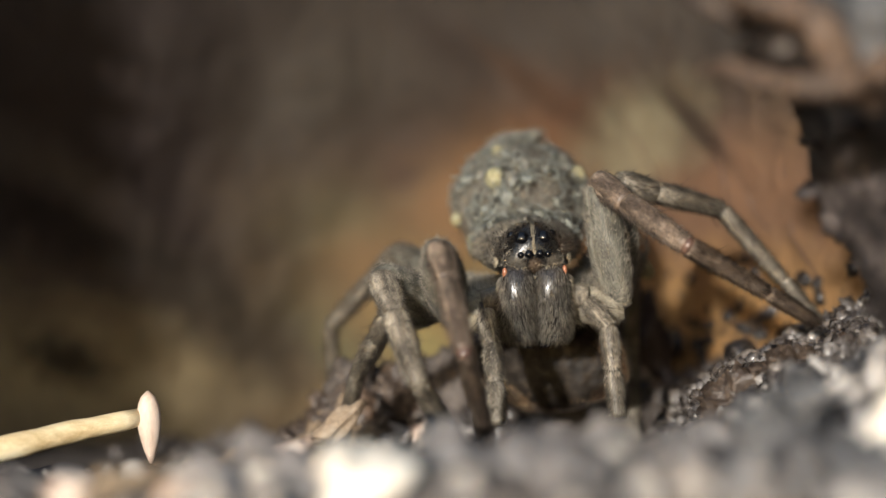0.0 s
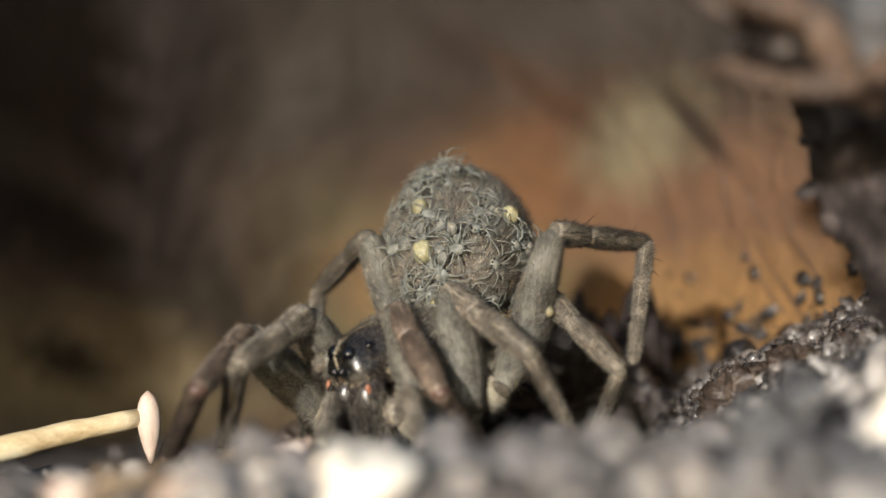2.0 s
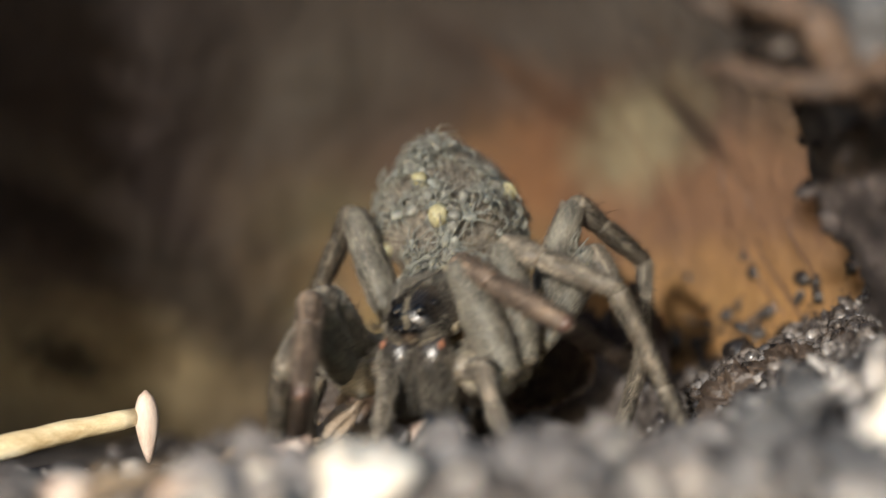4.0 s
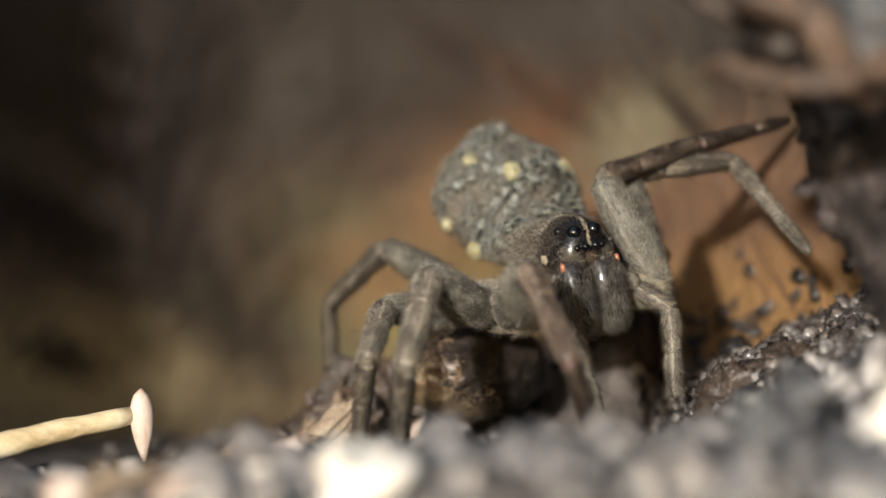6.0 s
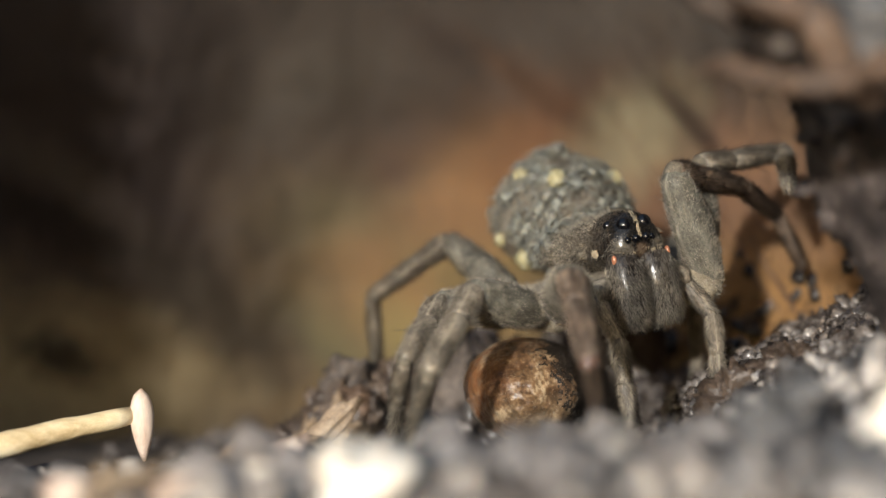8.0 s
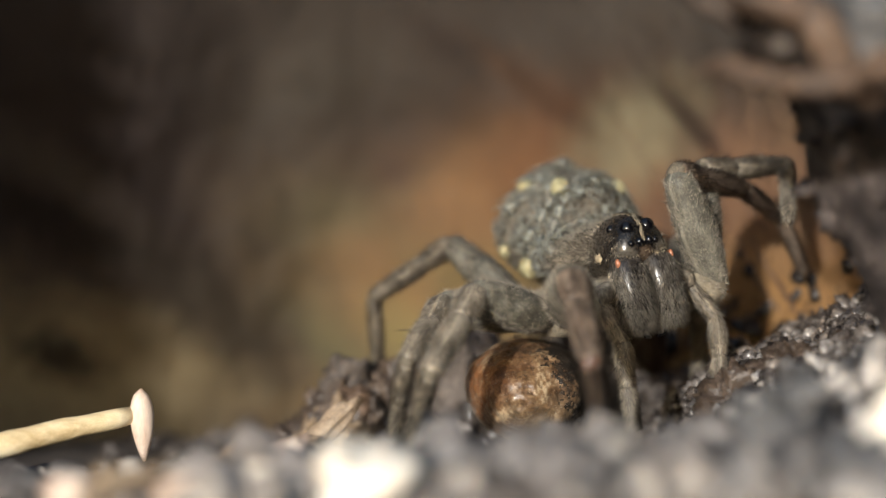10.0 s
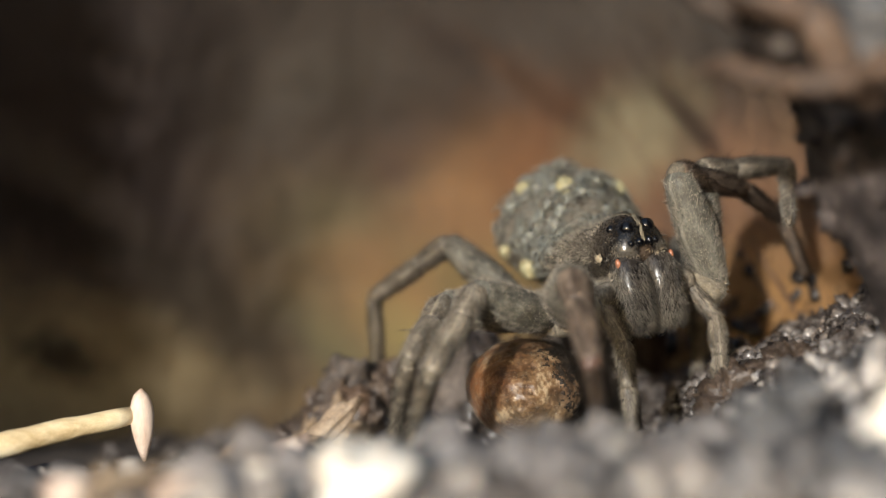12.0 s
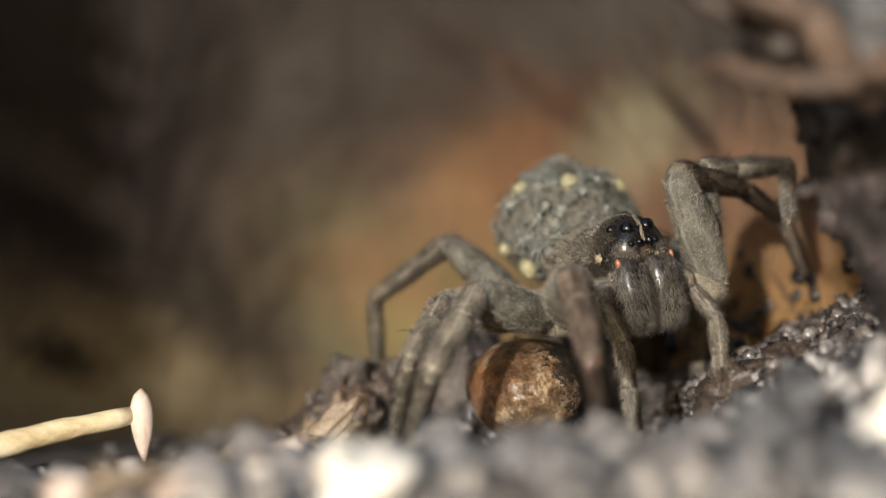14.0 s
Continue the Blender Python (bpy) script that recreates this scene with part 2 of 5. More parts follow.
yolk_mat = material("spiderling_yolk", [(0.22, 0.198, 0.11), (0.33, 0.30, 0.17), (0.43, 0.40, 0.26)], 0.5, rough=0.5, bump=0.3, subsurface=0.3)
prey_shade_mat = material("prey_shade", [(0.010, 0.008, 0.006), (0.026, 0.02, 0.015), (0.06, 0.046, 0.034)], 0.8, rough=0.6, bump=0.6, fine=0.6, spec=0.3)
prey_mat = material("prey_skin", [(0.03, 0.016, 0.009), (0.09, 0.048, 0.024), (0.19, 0.112, 0.056), (0.42, 0.315, 0.195)], 1.1, rough=0.36, bump=0.7, bump_size=0.14, fine=0.6, spec=0.55, coat=0.35, grit_gain=0.25)

# patches on the inner bark: ochre, red rot, a pale mouldy spot, grey weathering, darker tones above and left
patch(bark_mat, (-6, 50, 10), (15, 60, 10), (0.145, 0.104, 0.047), 0.9, 0.9)
patch(bark_mat, (5, 44, 20), (10, 60, 7), (0.19, 0.092, 0.048), 1.0, 1.1)
patch(bark_mat, (1.5, 44, 17.5), (5.5, 60, 4.5), (0.21, 0.122, 0.058), 1.2, 1.4, 0.8, slope=-25)
patch(bark_mat, (9.5, 44, 15.5), (6, 60, 3.2), (0.20, 0.098, 0.046), 1.2, 1.4, 0.75, slope=35)
patch(bark_mat, (16.5, 14, 13), (7, 40, 8), (0.165, 0.094, 0.056), 0.8, 0.9)
patch(bark_mat, (20, 20, 26), (8, 40, 7), (0.05, 0.043, 0.037), 1.0, 1.0)
patch(bark_mat, (17.5, 14, 6.4), (7.0, 40, 4.2), (0.285, 0.16, 0.066), 0.9, 1.2)
patch(bark_mat, (-4.5, 50, 8), (6, 60, 2.6), (0.20, 0.112, 0.048), 1.3, 1.5, 0.7, slope=42)
patch(bark_mat, (-9, 50, 3.0), (5, 60, 1.6), (0.125, 0.118, 0.055), 1.3, 1.5, 0.7, slope=42)
patch(bark_mat, (-1.5, 50, 3.0), (4, 60, 2.0), (0.17, 0.15, 0.06), 1.3, 1.5, 0.7, slope=42)
patch(bark_mat, (-9, 50, 14), (6, 60, 2.2), (0.12, 0.105, 0.055), 1.3, 1.5, 0.7, slope=-20)
patch(bark_mat, (12.8, 25, 18.6), (3.0, 40, 3.6), (0.25, 0.215, 0.135), 0.9, 1.0, 0.85, slope=30)
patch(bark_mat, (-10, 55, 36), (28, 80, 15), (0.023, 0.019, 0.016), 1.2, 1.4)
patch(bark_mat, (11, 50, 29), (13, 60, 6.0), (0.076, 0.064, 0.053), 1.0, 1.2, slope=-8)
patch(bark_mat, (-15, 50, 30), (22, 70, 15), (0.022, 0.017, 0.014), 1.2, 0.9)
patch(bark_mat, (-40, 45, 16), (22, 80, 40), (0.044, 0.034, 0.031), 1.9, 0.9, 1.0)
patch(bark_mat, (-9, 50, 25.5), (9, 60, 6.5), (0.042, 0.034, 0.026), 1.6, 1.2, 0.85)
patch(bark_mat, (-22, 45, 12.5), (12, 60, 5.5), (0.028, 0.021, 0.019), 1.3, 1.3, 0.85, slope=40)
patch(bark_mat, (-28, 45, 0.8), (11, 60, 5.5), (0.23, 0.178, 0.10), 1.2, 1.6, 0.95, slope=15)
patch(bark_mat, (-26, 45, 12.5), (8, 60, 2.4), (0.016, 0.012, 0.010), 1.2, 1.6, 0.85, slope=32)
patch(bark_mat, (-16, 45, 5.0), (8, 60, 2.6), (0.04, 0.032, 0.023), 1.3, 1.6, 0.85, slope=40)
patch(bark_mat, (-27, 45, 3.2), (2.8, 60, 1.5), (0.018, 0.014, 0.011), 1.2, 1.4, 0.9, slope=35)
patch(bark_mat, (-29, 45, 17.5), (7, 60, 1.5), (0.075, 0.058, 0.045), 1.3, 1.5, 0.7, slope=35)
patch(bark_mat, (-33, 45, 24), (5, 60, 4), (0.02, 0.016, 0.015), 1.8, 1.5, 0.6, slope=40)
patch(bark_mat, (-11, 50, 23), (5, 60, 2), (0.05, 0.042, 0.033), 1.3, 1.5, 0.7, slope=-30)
patch(bark_mat, (-3.4, 50, 17.0), (1.3, 60, 1.3), (0.055, 0.036, 0.026), 1.2, 1.2, 0.85)
patch(bark_mat, (6.7, 40, 23), (5.5, 60, 0.8), (0.055, 0.032, 0.02), 1.0, 1.0, 0.75, slope=44)
patch(bark_mat, (15.8, 16, 19), (3.5, 40, 0.5), (0.03, 0.02, 0.015), 1.0, 0.9, 0.8, slope=60)
patch(bark_mat, (0.5, 50, 27), (3.0, 60, 1.6), (0.03, 0.022, 0.018), 1.2, 1.5, 0.7, slope=40)
patch(shell_mat, (0, 1.0, 0.6), (3.2, 3.4, 2.0), (0.085, 0.072, 0.056), 0.6, 1.0)
patch(shell_mat, (0, -4.1, -0.3), (0.28, 0.9, 0.5), (0.11, 0.075, 0.05), 0.6, 0.9, 0.6)
patch(shell_mat, (0.95, -4.0, -0.2), (0.45, 0.7, 0.5), (0.10, 0.088, 0.07), 0.8, 1.2, 0.7, slope=-35)
patch(shell_mat, (-0.95, -4.0, -0.2), (0.45, 0.7, 0.5), (0.10, 0.088, 0.07), 0.8, 1.2, 0.7, slope=35)
patch(shell_mat, (0, -4.0, 0.75), (1.25, 1.3, 0.75), (0.008, 0.007, 0.006), 0.4, 0.5)
patch(prey_mat, (-2.4, -1.5, 0.2), (1.6, 2.4, 1.9), (0.26, 0.105, 0.038), 1.2, 1.8, 0.6)
patch(prey_mat, (0.2, -2.4, -1.4), (2.2, 2.0, 1.2), (0.16, 0.135, 0.085), 1.2, 1.8, 0.5)
patch(prey_mat, (2.2, -1.9, -0.8), (1.6, 1.6, 1.7), (0.10, 0.08, 0.058), 1.3, 1.5, 0.6)


# ---- mesh helpers (all sizes in millimetres) ----
class Geo:
    def __init__(self):
        self.verts, self.faces, self.slots = [], [], []

    def add(self, verts, faces, slot=0):
        k = len(self.verts)
        self.verts.extend(verts)
        self.faces.extend([tuple(i + k for i in f) for f in faces])
        self.slots.extend([slot] * len(faces))
        return self

    def loft(self, rings, slot=0, caps=True):
        n = len(rings[0])
        verts = [tuple(p) for r in rings for p in r]
        faces = [(a * n + i, a * n + (i + 1) % n, (a + 1) * n + (i + 1) % n, (a + 1) * n + i) for a in range(len(rings) - 1) for i in range(n)]
        if caps:
            for a, flip in ((0, True), (len(rings) - 1, False)):
                c = len(verts)
                verts.append(tuple(sum(rings[a][i][j] for i in range(n)) / n for j in range(3)))
                faces += [(c, a * n + (i + 1) % n, a * n + i) if flip else (c, a * n + i, a * n + (i + 1) % n) for i in range(n)]
        return self.add(verts, faces, slot)

    def tube(self, path, radii, sides=10, slot=0, flat=1.0):
        pts = [Vector(p) for p in path]
        rings, x = [], None
        for i, p in enumerate(pts):
            d = (pts[min(i + 1, len(pts) - 1)] - pts[max(i - 1, 0)]).normalized()
            x = d.orthogonal().normalized() if x is None else (x - d * x.dot(d)).normalized()
            y = d.cross(x)
            rings.append([p + (x * math.cos(a) * flat + y * math.sin(a)) * radii[i] for a in [2 * math.pi * k / sides for k in range(sides)]])
        return self.loft(rings, slot)

    def ball(self, centre, radii, slot=0, sides=16, rings=10, turn=None, rough=0.0):
        c = Vector(centre)
        loops = []
        for j in range(1, rings):
            th = math.pi * j / rings
            loop = []
            for k in range(sides):
                ph = 2 * math.pi * k / sides
                v = Vector((math.sin(th) * math.cos(ph), math.sin(th) * math.sin(ph), -math.cos(th)))
                if rough:
                    v = v * (1 + rough * noise.noise(v * 1.7 + c))
                v = Vector((v.x * radii[0], v.y * radii[1], v.z * radii[2]))
                loop.append(c + (turn @ v if turn else v))
            loops.append(loop)
        return self.loft(loops, slot)

    def hair(self, p, d, length, r, slot):
        d = d.normalized()
        x = d.orthogonal().normalized() * r
        y = d.cross(x)
        base = [p + x, p - x * 0.5 + y * 0.87, p - x * 0.5 - y * 0.87, p + d * length]
        return self.add([tuple(v) for v in base], [(0, 1, 3), (1, 2, 3), (2, 0, 3)], slot)

    def mesh(self, name, mats):
        me = bpy.data.meshes.new(name)
        me.from_pydata([(v[0] * MM, v[1] * MM, v[2] * MM) for v in self.verts], [], self.faces)
        for m in mats:
            me.materials.append(m)
        me.polygons.foreach_set("material_index", self.slots)
        me.polygons.foreach_set("use_smooth", [True] * len(self.faces))
        me.update()
        return me


def part(name, geo, mats, parent, label=""):
    mats = mats if isinstance(mats, (list, tuple)) else [mats]
    ob = new(name, geo if isinstance(geo, bpy.types.Mesh) else geo.mesh(name, mats))
    ob.parent = parent
    return tagged(ob, label)


def thing(name, geo, mats, label, category, group="", kind="", at=None):
    mats = mats if isinstance(mats, (list, tuple)) else [mats]
    ob = new(name, geo.mesh(name, mats) if geo else None)
    if at:
        ob.location = Vector(at) * MM
    return tagged(ob, label, category, group, kind)


def fbm(x, y, z, size, octaves=4):
    return noise.fractal(Vector((x, y, z)) / size, 1.0, 2.0, octaves)


def sheet(fn, us, vs, back, slot=0):
    """A wall with thickness: fn gives its face, back is the way to its rear."""
    g = Geo()
    nu, nv = len(us), len(vs)
    face = [Vector(fn(u, v)) for v in vs for u in us]
    rear = [p + Vector(back) for p in face]
    k = nu * nv
    faces = []
    for j in range(nv - 1):
        for i in range(nu - 1):
            a = j * nu + i
            faces.append((a, a + 1, a + nu + 1, a + nu))
            faces.append((k + a, k + a + nu, k + a + nu + 1, k + a + 1))
    rim = [i for i in range(nu)] + [j * nu + nu - 1 for j in range(1, nv)] + [(nv - 1) * nu + i for i in range(nu - 2, -1, -1)] + [j * nu for j in range(nv - 2, 0, -1)]
    for a, b in zip(rim, rim[1:] + rim[:1]):
        faces.append((a, k + a, k + b, b))
    return g.add([tuple(p) for p in face + rear], faces, slot)


def span(a, b, step):
    return [a + (b - a) * i / round(abs(b - a) / step) for i in range(round(abs(b - a) / step) + 1)]


# ---- the ground: one sheet with the burrow's sill in front and a steep crumbly bank ----
def ease(a, b, x):
    t = min(1, max(0, (x - a) / (b - a)))
    return t * t * (3 - 2 * t)


def ground_z(x, y):
    crest = float(np.interp(x, [-25, -12, -6, 4, 10, 16, 24, 40], [0.5, 0.7, 1.4, 1.8, 2.7, 4.7, 7.2, 9]))
    floor = float(np.interp(x, [-40, -24, -14, -6, 0, 9, 11, 12.6, 15, 21, 30], [0.8, 0.2, 0.2, 0.2, 0, 0.0, 0.5, 2.9, 4.7, 7.2, 10]))
    s = ease(-11, -19, y)
    z = floor * (1 - s) + (crest + (11 - crest) * 0.13 * ease(-20, -31, y) - 2.2 * ease(-22, -28, y) * ease(10, 15, x)) * s
    z -= 3.2 * ease(-4, 10, y) * ease(-7, -12, x)
    z -= 4 * ease(-10, -5, y) * (1 - ease(0, 6, y)) * ease(7.2, 9, x) * (1 - ease(11.2, 13, x))
    z -= 2.2 * ease(2, 10, y) * ease(12, 14, x) * (1 - ease(20, 24, x))
    pit = ease(5, 8, x) * (1 - ease(10.6, 12.6, x))
    z += pit * (-5 * ease(0, 5, y) + 10 * ease(6, 12, y))
    z += (-6 - z) * ease(-34, -62, y)
    near = 1 - ease(40, 75, max(abs(x), abs(y + 30) * 0.7))
    return (z + 6) * near - 6 + (fbm(x, y, 0, 4.0) * 0.55 + fbm(x, y, 5, 1.2, 3) * 0.22) * near + fbm(x, y, 0, 60.0) * 2 * (1 - near)


def build_ground():
    out = [80, 110, 160, 240, 400, 700, 1200, 2500, 5000]
    xs = [-v for v in out[::-1]] + span(-70, -26, 2) + span(-25.4, 30, 0.55) + span(32, 70, 2) + out
    ys = [-v for v in out[:1:-1]] + span(-130, -42, 4) + span(-40, 24, 0.55) + span(26, 70, 2) + out
    nu = len(xs)
    g = Geo()
    g.add([(x, y, ground_z(x, y)) for y in ys for x in xs], [(j * nu + i, j * nu + i + 1, (j + 1) * nu + i + 1, (j + 1) * nu + i) for j in range(len(ys) - 1) for i in range(nu - 1)])
    thing("ground", g, soil_mat, "dark crumbly humus soil, moist, with a raised sill", "soil", kind="structure")


# ---- the burrow: hollow rotten log around the spider ----
def bark_face(x, z):
    y = 50 - 2.3 * 3.2 * math.log(1 + math.exp(min(30, (x - 3.3) / 3.2))) - 0.03 * (x + 4) ** 2 * (x < -4) - 0.2 * max(0, z - 20)
    return (x, y + fbm(x, 3, z * 0.6, 9) * 1.5 + fbm(x, 9, z, 2.5, 3) * 0.4, z)


def bank_x(y, z):
    """The bank's face: it bulges out towards the viewer's side and leans over at the top."""
    far = 23.4 + 0.10 * y
    bulge = float(np.interp(z, [3, 7, 9.2, 11, 13, 16, 18, 22, 30, 46], [20.3, 18.9, 17.6, 16.5, 15.2, 14.2, 13.6, 12.8, 12.0, 11.0]))
    w = math.exp(-((y + 16) / 7.0) ** 2)
    return far + (bulge - far) * w + fbm(4, y, z, 7) * 1.1 + fbm(6, y, z, 2.8, 3) * 0.7 + fbm(1, y, z, 1.2, 2) * 0.22


def build_burrow():
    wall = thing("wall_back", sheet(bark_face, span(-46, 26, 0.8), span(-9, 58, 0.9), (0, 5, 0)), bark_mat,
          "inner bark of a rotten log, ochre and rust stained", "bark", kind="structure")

    rng = random.Random(17)
    for i in range(7):
        x0, z0 = rng.uniform(13, 21), rng.uniform(7, 17)
        lean, length, r = rng.uniform(-0.55, -0.25), rng.uniform(3, 9), rng.uniform(0.05, 0.1)
        g = Geo()
        path = []
        for k in range(9):
            u = k / 8
            x, z = x0 - lean * length * (u - 0.5) + 0.15 * math.sin(u * 5 + i), z0 - length * (u - 0.5)
            q = bark_face(x, z)
            path.append((q[0], q[1] - r * 0.3, q[2]))
        g.tube(path, [r * (0.35 + math.sin(math.pi * (0.08 + 0.84 * k / 8))) for k in range(9)], 7)
        part("fibre", g, fibre_mat, wall)

    # out of view; added so its jagged front edge shades the bark's left
    def left(y, z):
        torn = (12 - y) / 31.5 * (9 * fbm(3, 1, z, 9) + 5 * fbm(8, 1, z, 3, 3))
        return (-43 + fbm(2, y, z, 8) * 2.6 + fbm(7, y, z, 2.4, 3) * 0.8, y + torn, z)
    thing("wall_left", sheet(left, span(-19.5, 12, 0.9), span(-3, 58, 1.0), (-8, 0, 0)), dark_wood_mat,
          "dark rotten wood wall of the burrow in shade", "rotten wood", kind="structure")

    def right(y, z):
        return (bank_x(y, z), y, z)
    thing("wall_right", sheet(right, span(-34, 50, 0.8), span(3, 46, 0.8), (9, 0, 0)), bank_mat,
          "dark earthen bank beside the bark, damp and crumbly", "soil bank", kind="structure")

    def top(x, y):
        return (x, y, 56 + fbm(x, y, 2, 9) * 2)
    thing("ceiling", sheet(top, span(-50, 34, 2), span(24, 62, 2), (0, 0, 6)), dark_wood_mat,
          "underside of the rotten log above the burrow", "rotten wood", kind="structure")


def grain_shape(r, c, rng, rough=0.5):
    """A rough crumb of twenty faces split once."""
    g = Geo()
    turn = Euler((rng.random() * 6, rng.random() * 6, rng.random() * 6)).to_matrix()
    g.ball(c, (r * rng.uniform(0.75, 1.3), r * rng.uniform(0.75, 1.3), r * rng.uniform(0.6, 1.0)), sides=8, rings=6, turn=turn, rough=rough)
    return g


def build_grains():
    rng = random.Random(4)
    g, cool = Geo(), Geo()
    for i in range(2600):
        x = rng.uniform(-24, 24)
        y = rng.uniform(-38, -12)
        r = 0.16 + 1.05 * rng.random() ** 3.4
        if (abs(x + 2.7) < 2.2 and -40 < y < -25) or (abs(x + 11.4) < 1.9 and y < -22):
            continue
        a = grain_shape(r, (x, y, ground_z(x, y) + r * 0.35), rng, 0.8)
        (cool if rng.random() < ease(4, 13, x) else g).add(a.verts, a.faces)
    thing("soil_crumbs", g, grain_mat, "loose grey and brown soil crumbs on the burrow's sill", "soil crumbs", kind="stuff")
    thing("grit", cool, cool_grain_mat, "loose dark bluish grey grit on the burrow's sill", "grit", kind="stuff")
    g = Geo()
    for i in range(2400):
        x = rng.uniform(10.8, 24)
        y = rng.uniform(-13, 22)
        r = 0.16 + 0.5 * rng.random() ** 2.5
        a = grain_shape(r, (x, y, ground_z(x, y) + r * 0.3), rng)
        g.add(a.verts, a.faces)
    for i in range(2600):
        x = rng.uniform(10.8, 24)
        y = rng.uniform(-13, 14)
        r = 0.08 + 0.2 * rng.random() ** 2
        a = grain_shape(r, (x, y, ground_z(x, y) + r * 0.5 + 0.12), rng)
        g.add(a.verts, a.faces)
    for i in range(500):
        x = rng.uniform(-22, 10)
        y = rng.uniform(-12, 40)
        r = 0.2 + 0.6 * rng.random() ** 3
        a = grain_shape(r, (x, y, ground_z(x, y) + r * 0.3), rng)
        g.add(a.verts, a.faces)
    slope = Geo()
    for i in range(1500):
        x = rng.uniform(11.5, 24)
        y = rng.uniform(-13, 12)
        r = 0.1 + 0.3 * rng.random() ** 2
        a = grain_shape(r, (x, y, ground_z(x, y) + r * 0.6 + 0.12), rng)
        slope.add(a.verts, a.faces)
    thing("bank_grit", slope, slope_mat, "wet grey glistening grit strewn over the soil bank", "grit", kind="stuff")
    thing("wet_crumbs", g, wet_mat, "wet black glistening soil crumbs on the bank", "soil crumbs", kind="stuff")
    g = Geo()
    for i in range(620):
        y, z = rng.uniform(-24, 8), rng.uniform(5, 30)
        r = 0.16 + 0.45 * rng.random() ** 3
        a = grain_shape(r, (bank_x(y, z), y, z), rng, 0.9)
        g.add(a.verts, a.faces)
    thing("bank_crumbs", g, bank_mat, "dark brown earth crumbs of the crumbling bank", "soil crumbs", kind="stuff")
    g = Geo()
    for i in range(240):
        x = 13 + 11 * rng.random()
        z = (x - 12) * 0.35 + 2.4 + abs(rng.gauss(0, 1.7))
        r = 0.07 + 0.42 * rng.random() ** 4
        a = grain_shape(r, bark_face(x, z), rng)
        g.add(a.verts, a.faces)
    for i in range(16):
        x = rng.uniform(14, 19.5)
        z = (x - 12) * 0.35 + 3.4 + 5.0 * rng.random() ** 1.5
        a = grain_shape(rng.uniform(0.2, 0.42), bark_face(x, z), rng)
        g.add(a.verts, a.faces)
    thing("bark_specks", g, black_mat, "black specks of soil stuck to the bark's lower edge", "soil specks", kind="stuff")


def nearer(at, radii):
    """Things of the sill and of the root lie on the near side."""
    if at[1] > -15:
        return at, radii
    k = 0.87 if at[2] < 10 else 0.85
    return (at[0] * k, -84 + (at[1] + 84) * k, 11 + (at[2] - 11) * k), tuple(r * k for r in radii)


def stone(name, at, radii, mat, label, category, seed, turn=(0, 0, 0), rough=0.5, group=""):
    g = Geo()
    off = Vector((seed * 3.1, seed * 1.7, seed))
    at, radii = nearer(at, radii)
    t = Euler([radians(a) for a in turn]).to_matrix()
    loops = []
    for j in range(1, 14):
        th = math.pi * j / 14
        loop = []
        for k in range(22):
            ph = 2 * math.pi * k / 22
            v = Vector((math.sin(th) * math.cos(ph), math.sin(th) * math.sin(ph), -math.cos(th)))
            s = 1 + rough * noise.noise(v * 1.3 + off) + rough * 0.35 * noise.noise(v * 3.4 + off)
            loop.append(t @ Vector((v.x * radii[0] * s, v.y * radii[1] * s, v.z * radii[2] * s)))
        loops.append(loop)
    g.loft(loops)
    return thing(name, g, mat, label, category, group, at=at)


def clod(name, at, radii, mat, label, category, seed, turn, crumbs, group=""):
    """A crumbly broken lump; crumbs from 0 (smooth) to 2 (very crumbly)."""
    t = Euler([radians(v) for v in turn]).to_matrix()
    off = Vector((seed * 3.1, seed * 1.7, seed))
    fine = 0.30 * crumbs
    g = Geo()
    loops = []
    for j in range(1, 30):
        th = math.pi * j / 30
        loop = []
        for k in range(44):
            ph = 2 * math.pi * k / 44
            v = Vector((math.sin(th) * math.cos(ph), math.sin(th) * math.sin(ph), -math.cos(th)))
            w = noise.cell_vector(v * 4.5 + off)
            s = 1 + 0.55 * noise.noise(v * 1.3 + off) + 0.3 * noise.noise(v * 3.2 + off) + fine * (abs(noise.noise(v * 6.0 + off)) + 0.6 * abs(noise.noise(v * 12.0 + off)) - 0.25) + 0.04 * crumbs * w.x
            loop.append(t @ Vector((v.x * radii[0] * s, v.y * radii[1] * s, v.z * radii[2] * s)))
        loops.append(loop)
    g.loft(loops)
    return thing(name, g, mat, label, category, group, at=at)


